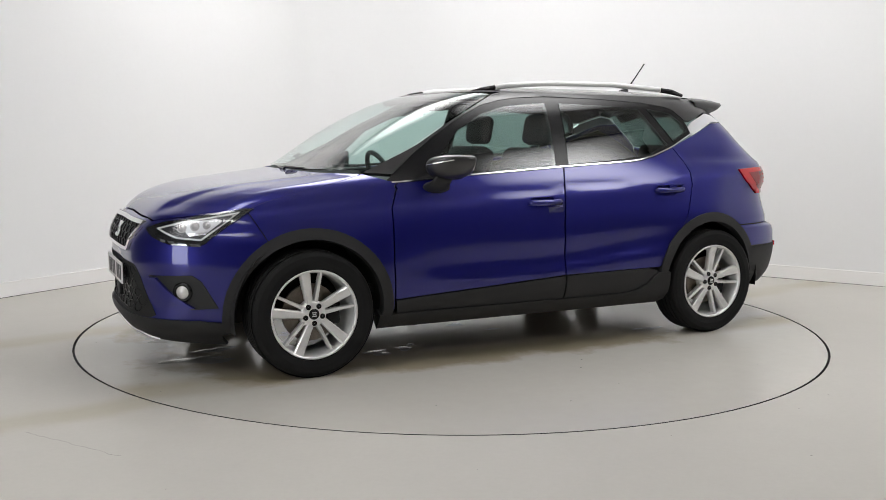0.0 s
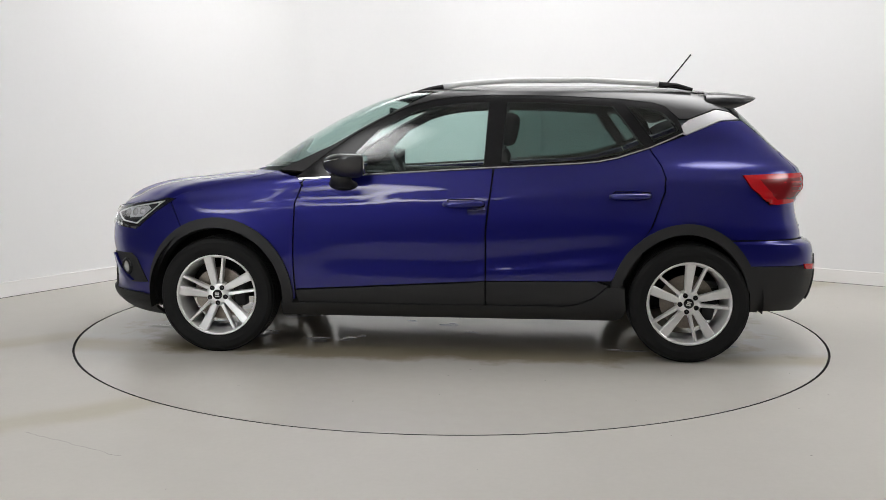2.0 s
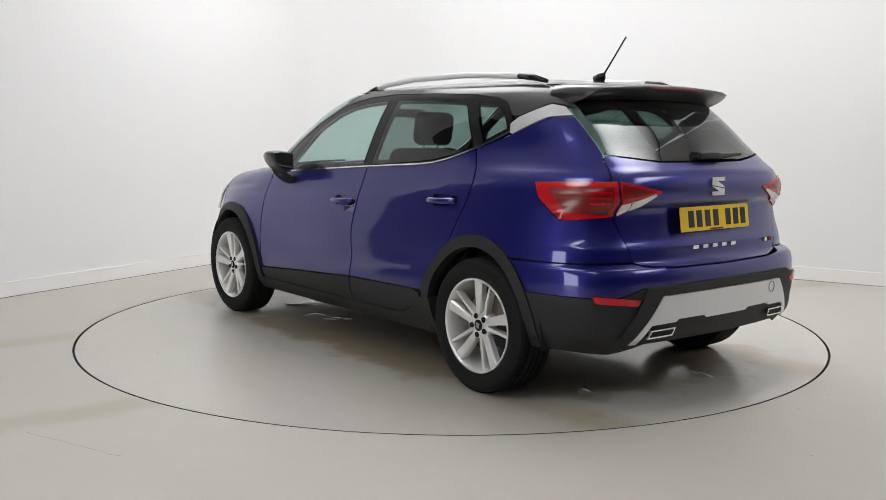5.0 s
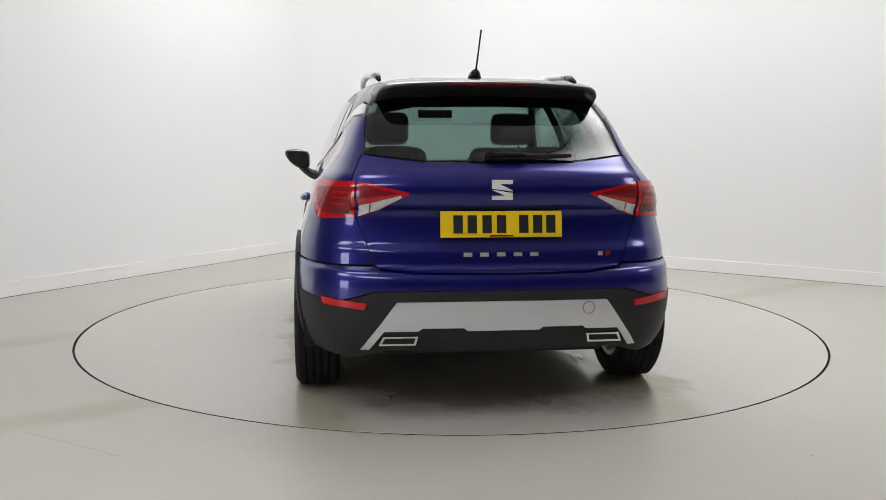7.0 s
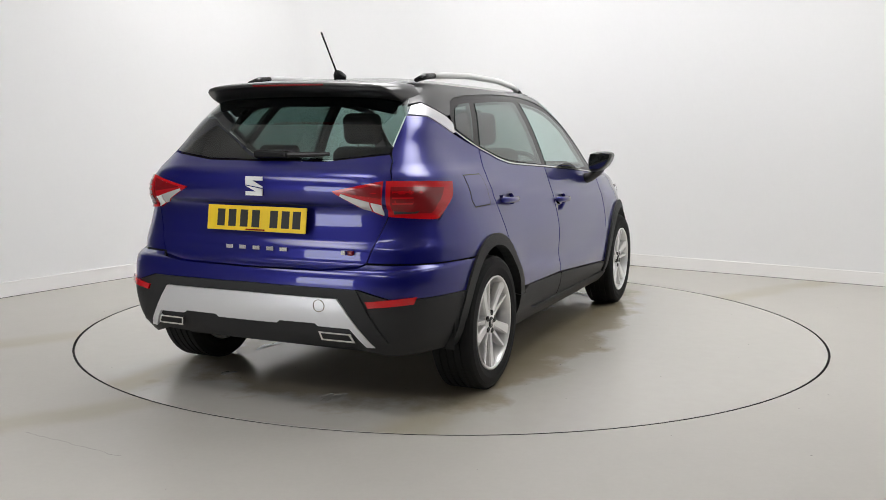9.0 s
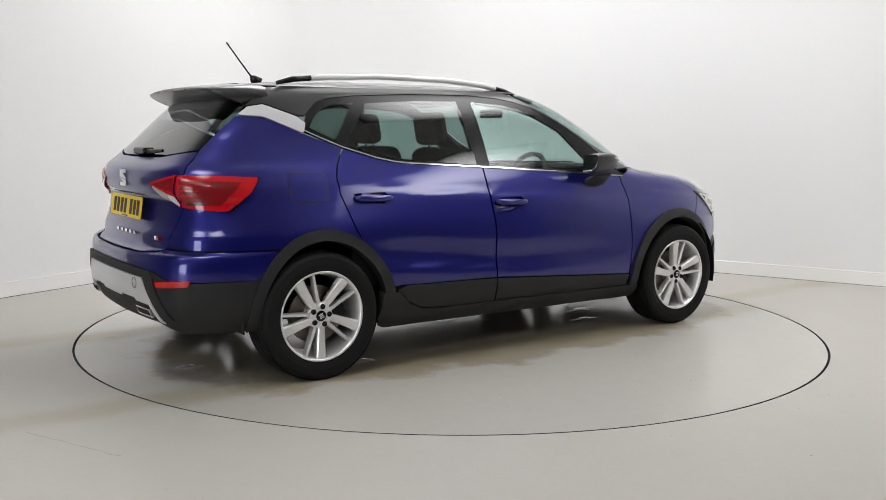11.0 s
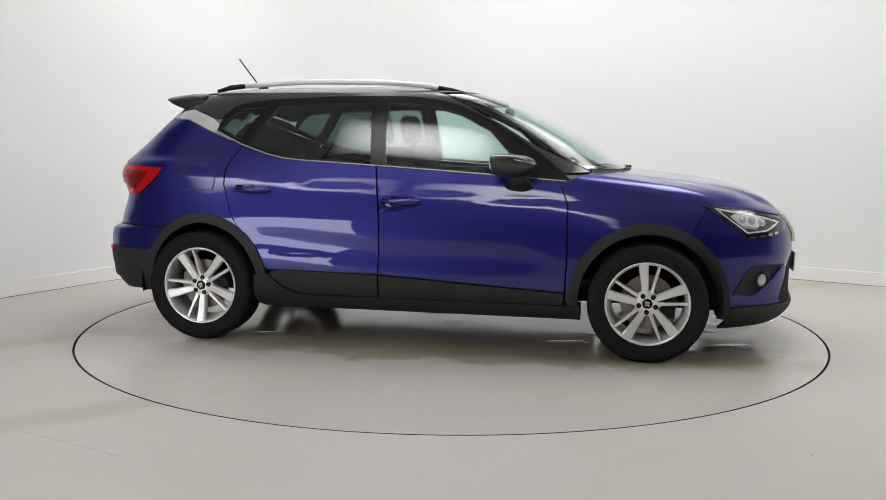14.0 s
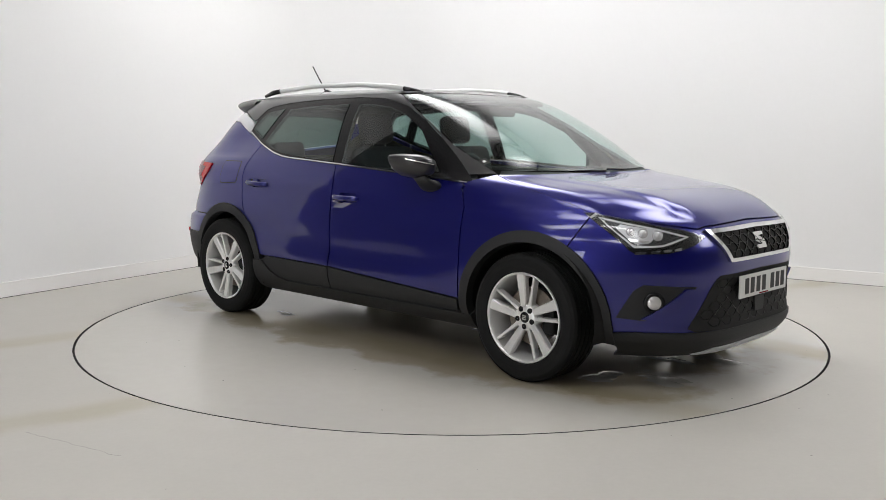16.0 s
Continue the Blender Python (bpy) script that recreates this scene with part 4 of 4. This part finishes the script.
box(box_bm, -.86, .86, -.76, .76, .225, .30, .02)
part("floor_pan", box_bm, DARK, floor_pan)
part("silencer", box(bmesh.new(), -1.80, -1.35, -.42, .12, .25, .34, .04), STEEL, floor_pan, "steel exhaust silencer")


# wheels
def wheel(x, side, spin):
    hub = tagged(new("wheel"), "silver five double-spoke alloy wheel with a black tyre", "")
    hub.parent = car
    hub.matrix_basis = pose(x, side * .776, HUB, 0, 0, 0 if side > 0 else 180) @ pose(0, 0, 0, 0, spin, 0)
    t = [(.222, -.088), (.232, -.100), (.262, -.106), (.292, -.104), (.308, -.094), (.317, -.078)]
    tread = []
    for k in range(5):
        y = -.07 + k * .035
        tread += [(.3205, y - .013), (.3205, y + .013), (.3145, y + .0145), (.3145, y + .0205)]
    prof = t + tread[:-2] + [(r, -y) for r, y in t[::-1]]
    part("tyre", finish(lathe(bmesh.new(), prof, 72, True)), RUBBER, hub, "black rubber tyre", smooth=False)
    bm = lathe(bmesh.new(), [(.2235, .090), (.2255, .098), (.221, .101), (.214, .095), (.209, .080), (.200, .03), (.196, -.085), (.205, -.09), (.2235, -.088)], 72, True)
    rim = part("rim", finish(bm), ALLOY, hub, smooth=True)
    for k in range(5):
        bm = bmesh.new()
        for s in (1, -1):
            wide = s > 0
            inner_edge = list(zip((.030, .085, .150, .216), (.0, .002, .008, .012) if wide else (.0, -.011, -.025, -.038)))
            outer_edge = list(zip((.030, .085, .150, .216), (.030, .041, .055, .068) if wide else (-.024, -.032, -.042, -.054)))
            drop = 0.0 if wide else 0.005
            rows = []
            for (ra, a), (rb, b), hgt in zip(inner_edge, outer_edge, (.074, .079, .085, .093)):
                m, hgt = (a + b) / 2, hgt - drop
                rows.append([bm.verts.new(q) for q in ((a, hgt - .034, ra), (a, hgt - .007, ra), (a + (m - a) * .25, hgt, ra), (b + (m - b) * .25, hgt + .001, ra), (b, hgt - .007, ra), (b, hgt - .034, ra))])
            for p, q in zip(rows, rows[1:]):
                for i in range(6):
                    bm.faces.new((p[i], p[(i + 1) % 6], q[(i + 1) % 6], q[i]))
            bm.faces.new(rows[0])
            bm.faces.new(rows[-1])
        finish(bm)
        bmesh.ops.transform(bm, matrix=pose(0, 0, 0, 0, 72 * k, 0), verts=bm.verts)
        part("spoke", bm, ALLOY, hub)
    bm = lathe(bmesh.new(), [(.001, .078), (.030, .079), (.052, .077), (.066, .070), (.070, .045), (.068, .0)], 40)
    part("hub", finish(bm), ALLOY, hub, smooth=True)
    part("centre_cap", finish(lathe(bmesh.new(), [(.001, .083), (.024, .083), (.027, .081), (.0275, .076)], 28)), GLOSS, hub, "black centre cap", smooth=True)
    bm = bmesh.new()
    for z, w in ((.009, .012), (0, .010), (-.009, .012)):
        box(bm, -w, w, .0832, .0846, z - .0028, z + .0028)
    part("emblem", bm, CHROME, hub, "small silver emblem")
    for k in range(5):
        t = radians(72 * k + 36)
        bm = finish(lathe(bmesh.new(), [(.001, .0775), (.009, .0778), (.0125, .0795), (.0135, .078), (.0135, .07)], 16))
        bmesh.ops.translate(bm, vec=(.046 * math.sin(t), .0022, .046 * math.cos(t)), verts=bm.verts)
        part("wheel_bolt", bm, GLOSS, hub, "black wheel bolt", smooth=True)
    part("brake_disc", finish(lathe(bmesh.new(), [(.05, .020), (.145, .020), (.145, 0), (.05, 0)], 48, True)), STEEL, hub, "rusty steel brake disc")
    part("caliper", box(bmesh.new(), -.15, -.08, -.03, .045, -.07, .07, .012), DARK, hub)


wheel(WF, 1, 2)
wheel(WR, 1, -12)
wheel(WF, -1, -4)
wheel(WR, -1, 24)


# mirrors and handles
def door_mirror(s):
    bm = bmesh.new()
    rings = []
    for y, front, back, z0, z1 in ((.832, .640, .490, .990, 1.070), (.846, .672, .470, .974, 1.090), (.880, .680, .456, .972, 1.101), (.920, .660, .449, .986, 1.105), (.955, .622, .446, 1.012, 1.104), (.980, .572, .447, 1.046, 1.099), (.990, .525, .452, 1.070, 1.092)):
        ring = []
        for j in range(24):
            t = 2 * math.pi * j / 24
            c, d = math.cos(t), math.sin(t)
            mid, half_x = (front + back) / 2, (front - back) / 2
            px = mid + half_x * (c ** .9 * (1 if d > 0 else 1 - .30 * d * d) if c > 0 else -abs(c) ** .25)
            ring.append(bm.verts.new((px, s * y, z0 + (z1 - z0) * (.60 + (.40 if d > 0 else .60) * math.copysign(abs(d) ** .75, d)))))
        rings.append(ring)
    for a, b in zip(rings, rings[1:]):
        for j in range(24):
            bm.faces.new((a[j], a[(j + 1) % 24], b[(j + 1) % 24], b[j]))
    bm.faces.new(rings[0]), bm.faces.new(rings[-1])
    shell = part("door_mirror", finish(bm), BLACK_PAINT, car, "gloss black door mirror", smooth=True)
    bm = prism(bmesh.new(), [(.850, .992), (.915, .998), (.952, 1.024), (.974, 1.062), (.978, 1.090), (.940, 1.096), (.852, 1.088)], .006, Matrix(((0, 0, -1, .450), (s, 0, 0, 0), (0, 1, 0, 0), (0, 0, 0, 1))))
    part("mirror_glass", finish(bm), MIRROR, shell, "mirror glass")
    bm = tube(bmesh.new(), [(.585, s * .785, .928), (.590, s * .822, .938), (.585, s * .860, .962), (.58, s * .885, .990)], [.085, .070, .058, .058], 14, .42)
    part("mirror_arm", finish(bm), CLAD, shell, "black mirror arm", smooth=True)
    seam = tube(bmesh.new(), [(.628, s * .8465, 1.051), (.684, s * .8795, 1.0505), (.664, s * .9195, 1.0585), (.626, s * .9545, 1.068), (.575, s * .9795, 1.0785)], .0028, 6)
    part("mirror_line", finish(seam), CHROME, shell, "thin bright line round the shell")


for s in (1, -1):
    door_mirror(s)


def handle(door, x0, z, s):
    u = on("x", x0 + .1, z)
    y = skin(u, z).y
    path = [(x0 + .215 * t, s * (y + .004 + .030 * math.sin(math.pi * t) ** .5), z - .006 * t) for t in [k / 12 for k in range(13)]]
    part("door_handle", finish(tube(bmesh.new(), path, [.010] + [.0135] * 11 + [.010], 10, 1.15)), PAINT, door, "blue painted door handle", smooth=True)
    panel("handle_cup", cup_line(x0, z), PAINT, door, "hollow behind the handle", off=-0.020, depth=-0.018, mirror=s < 0, du=0.02, dz=0.012)


for (d, dr), s in zip(zip(door_f, door_r), (1, -1)):
    handle(d, *HANDLE_F, s)
    handle(dr, *HANDLE_R, s)

# plates and badges
def plate(name, x, z, tilt, mat, facing, label):
    p = tagged(new(name), label)
    p.parent = car
    p.matrix_basis = pose(x, 0, z, tilt, 0, 90 * facing)
    part("board", box(bmesh.new(), -.26, .26, -.004, .002, -.0555, .0555, .002), mat, p)
    for k, cx in enumerate((-.185, -.125, -.062, 0, .095, .155, .212)):
        bm = box(bmesh.new(), cx - .020, cx + .020, -.0052, -.0038, -.038, .038)
        part("bar", bm, INK, p, "black bar")
    part("dealer_strip", box(bmesh.new(), -.05, .05, -.0050, -.0038, -.0525, -.046), RED_DARK, p)
    return p


plate("number_plate_rear", -1.965, .833, -8, YELLOW, -1, "yellow number plate with black bars")
plate("number_plate_front", 2.105, .492, 0, WHITE, 1, "white number plate with black bars")


def badge(x, z, size, tilt, facing, parent):
    bm = bmesh.new()
    h = size / 2
    m = pose(x, 0, z, tilt, 0, 90 * facing) @ pose(0, 0, 0, 90)
    prism(bm, [(-h, .12 * h), (-h, .95 * h), (h, .95 * h), (h, .55 * h), (-.25 * h, .55 * h), (h, -.05 * h), (h, -.16 * h)], .006, m)
    prism(bm, [(h, -.28 * h), (h, -.95 * h), (-h, -.95 * h), (-h, -.55 * h), (.25 * h, -.55 * h), (-h, .0), (-h, .02 * h)], .006, m)
    part("badge", finish(bm), RAIL, parent, "silver emblem")


badge(-1.974, .978, .088, 0, -1, hatch)
badge(2.075, .700, .088, -24, 1, upper)
for y in (.142, .072, .0, -.072, -.142):
    part("letter_bar", box(bmesh.new(), -1.973, -1.955, y - .019, y + .019, .696, .714, .002), CHROME, hatch, "small silver bar")
for y in (-.435, -.468):
    part("trim_badge", box(bmesh.new(), -1.960, -1.940, y - .011, y + .011, .694, .714, .002), CHROME if y > -.45 else RED_DARK, hatch)
bm = tube(bmesh.new(), [(-1.885, .02, 1.108), (-1.885, -.10, 1.112), (-1.87, -.32, 1.120)], [.012, .011, .006], 8, 1.3)
wiper = part("rear_wiper", finish(bm), GLOSS, hatch, "black rear wiper")
part("wiper_cover", box(bmesh.new(), -1.905, -1.845, -.12, .055, 1.098, 1.132, .012), GLOSS, hatch)
for y0, y1 in ((.62, .02), (.0, -.55)):
    path = [(1.165 - .27 * (y / .62) ** 2, y, 1.008 + .012 * k / 6) for k, y in enumerate([y0 + (y1 - y0) * j / 6 for j in range(7)])]
    part("windscreen_wiper", finish(tube(bmesh.new(), path, .0075, 6)), GLOSS, car, "black windscreen wiper")

# cabin
def seat(y, name="front_seat"):
    st = tagged(new(name), "dark fabric seat with a headrest")
    st.parent = car
    part("cushion", box(bmesh.new(), -.12, .36, y - .25, y + .25, .42, .62, .06), SEAT, st, smooth=True)
    part("backrest", box(bmesh.new(), -.07, .07, -.24, .24, 0, .60, .06, pose(-.10, y, .55, 0, -16, 0)), SEAT, st, smooth=True)
    part("headrest", box(bmesh.new(), -.05, .05, -.125, .125, 0, .19, .045, pose(-.30, y, 1.145, 0, -10, 0)), SEAT, st, smooth=True)
    for d in (-.05, .05):
        part("headrest_post", tube(bmesh.new(), [(-.27, y + d, 1.08), (-.30, y + d, 1.17)], .006, 6), CHROME, st)


seat(.37)
seat(-.37)
bench = tagged(new("rear_bench"), "dark fabric rear bench with headrests")
bench.parent = car
part("cushion", box(bmesh.new(), -1.0, -.5, -.66, .66, .42, .60, .06), SEAT, bench, smooth=True)
part("backrest", box(bmesh.new(), -.07, .07, -.64, .64, 0, .50, .06, pose(-1.0, 0, .55, 0, -18, 0)), SEAT, bench, smooth=True)
for y in (.40, -.40):
    part("headrest", box(bmesh.new(), -.04, .04, -.12, .12, 0, .12, .035, pose(-1.16, y, 1.03, 0, -12, 0)), SEAT, bench, smooth=True)
part("parcel_shelf", box(bmesh.new(), -1.72, -1.2, -.60, .60, 1.0, 1.02, .006), TRIM, car)
part("dashboard", box(bmesh.new(), .50, 1.02, -.70, .70, .62, .955, .07), TRIM, car, "dark moulded dashboard", smooth=True)
part("cabin_floor", box(bmesh.new(), -1.75, 1.0, -.70, .70, .38, .42, .01), TRIM, car)
for s in (1, -1):
    part("door_card", box(bmesh.new(), -1.05, .78, min(s * .69, s * .735), max(s * .69, s * .735), .42, .985, .015), TRIM, car)
bm = bmesh.new()
ring = [(.175 * math.cos(t), .175 * math.sin(t)) for t in [2 * math.pi * k / 32 for k in range(33)]]
tube(bm, [(0, a, b) for a, b in ring], .016, 8)
tube(bm, [(0, -.17, 0), (0, .17, 0)], .02, 6)
tube(bm, [(0, 0, 0), (0, 0.001, -.17)], .02, 6)
bmesh.ops.transform(bm, matrix=pose(.40, -.37, .93, 0, 25, 0), verts=bm.verts)
part("steering_wheel", bm, TRIM, car, "dark steering wheel", smooth=True)
part("cabin_mirror", box(bmesh.new(), .40, .425, -.115, .115, 1.315, 1.37, .012), GLOSS, car, "interior mirror")
bm = box(bmesh.new(), -1.45, .15, -.47, .47, 1.425, 1.44, .006)
part("headlining", bm, LINER, car, "grey headlining")


# ---- what moves ----
def motions():
    rows_car, rows_table = [], []
    for k in range(65):
        t = k * 0.25
        a = TURN_START + TURN_RATE * t
        c, s = math.cos(radians(a)), math.sin(radians(a))
        rows_car.append((t, pose(c * CAR_X - s * CAR_Y, s * CAR_X + c * CAR_Y, 0.002, 0, 0, a)))
        rows_table.append((t, pose(0, 0, 0, 0, 0, a)))
    walk(car, rows_car)
    walk(turntable, rows_table)


motions()
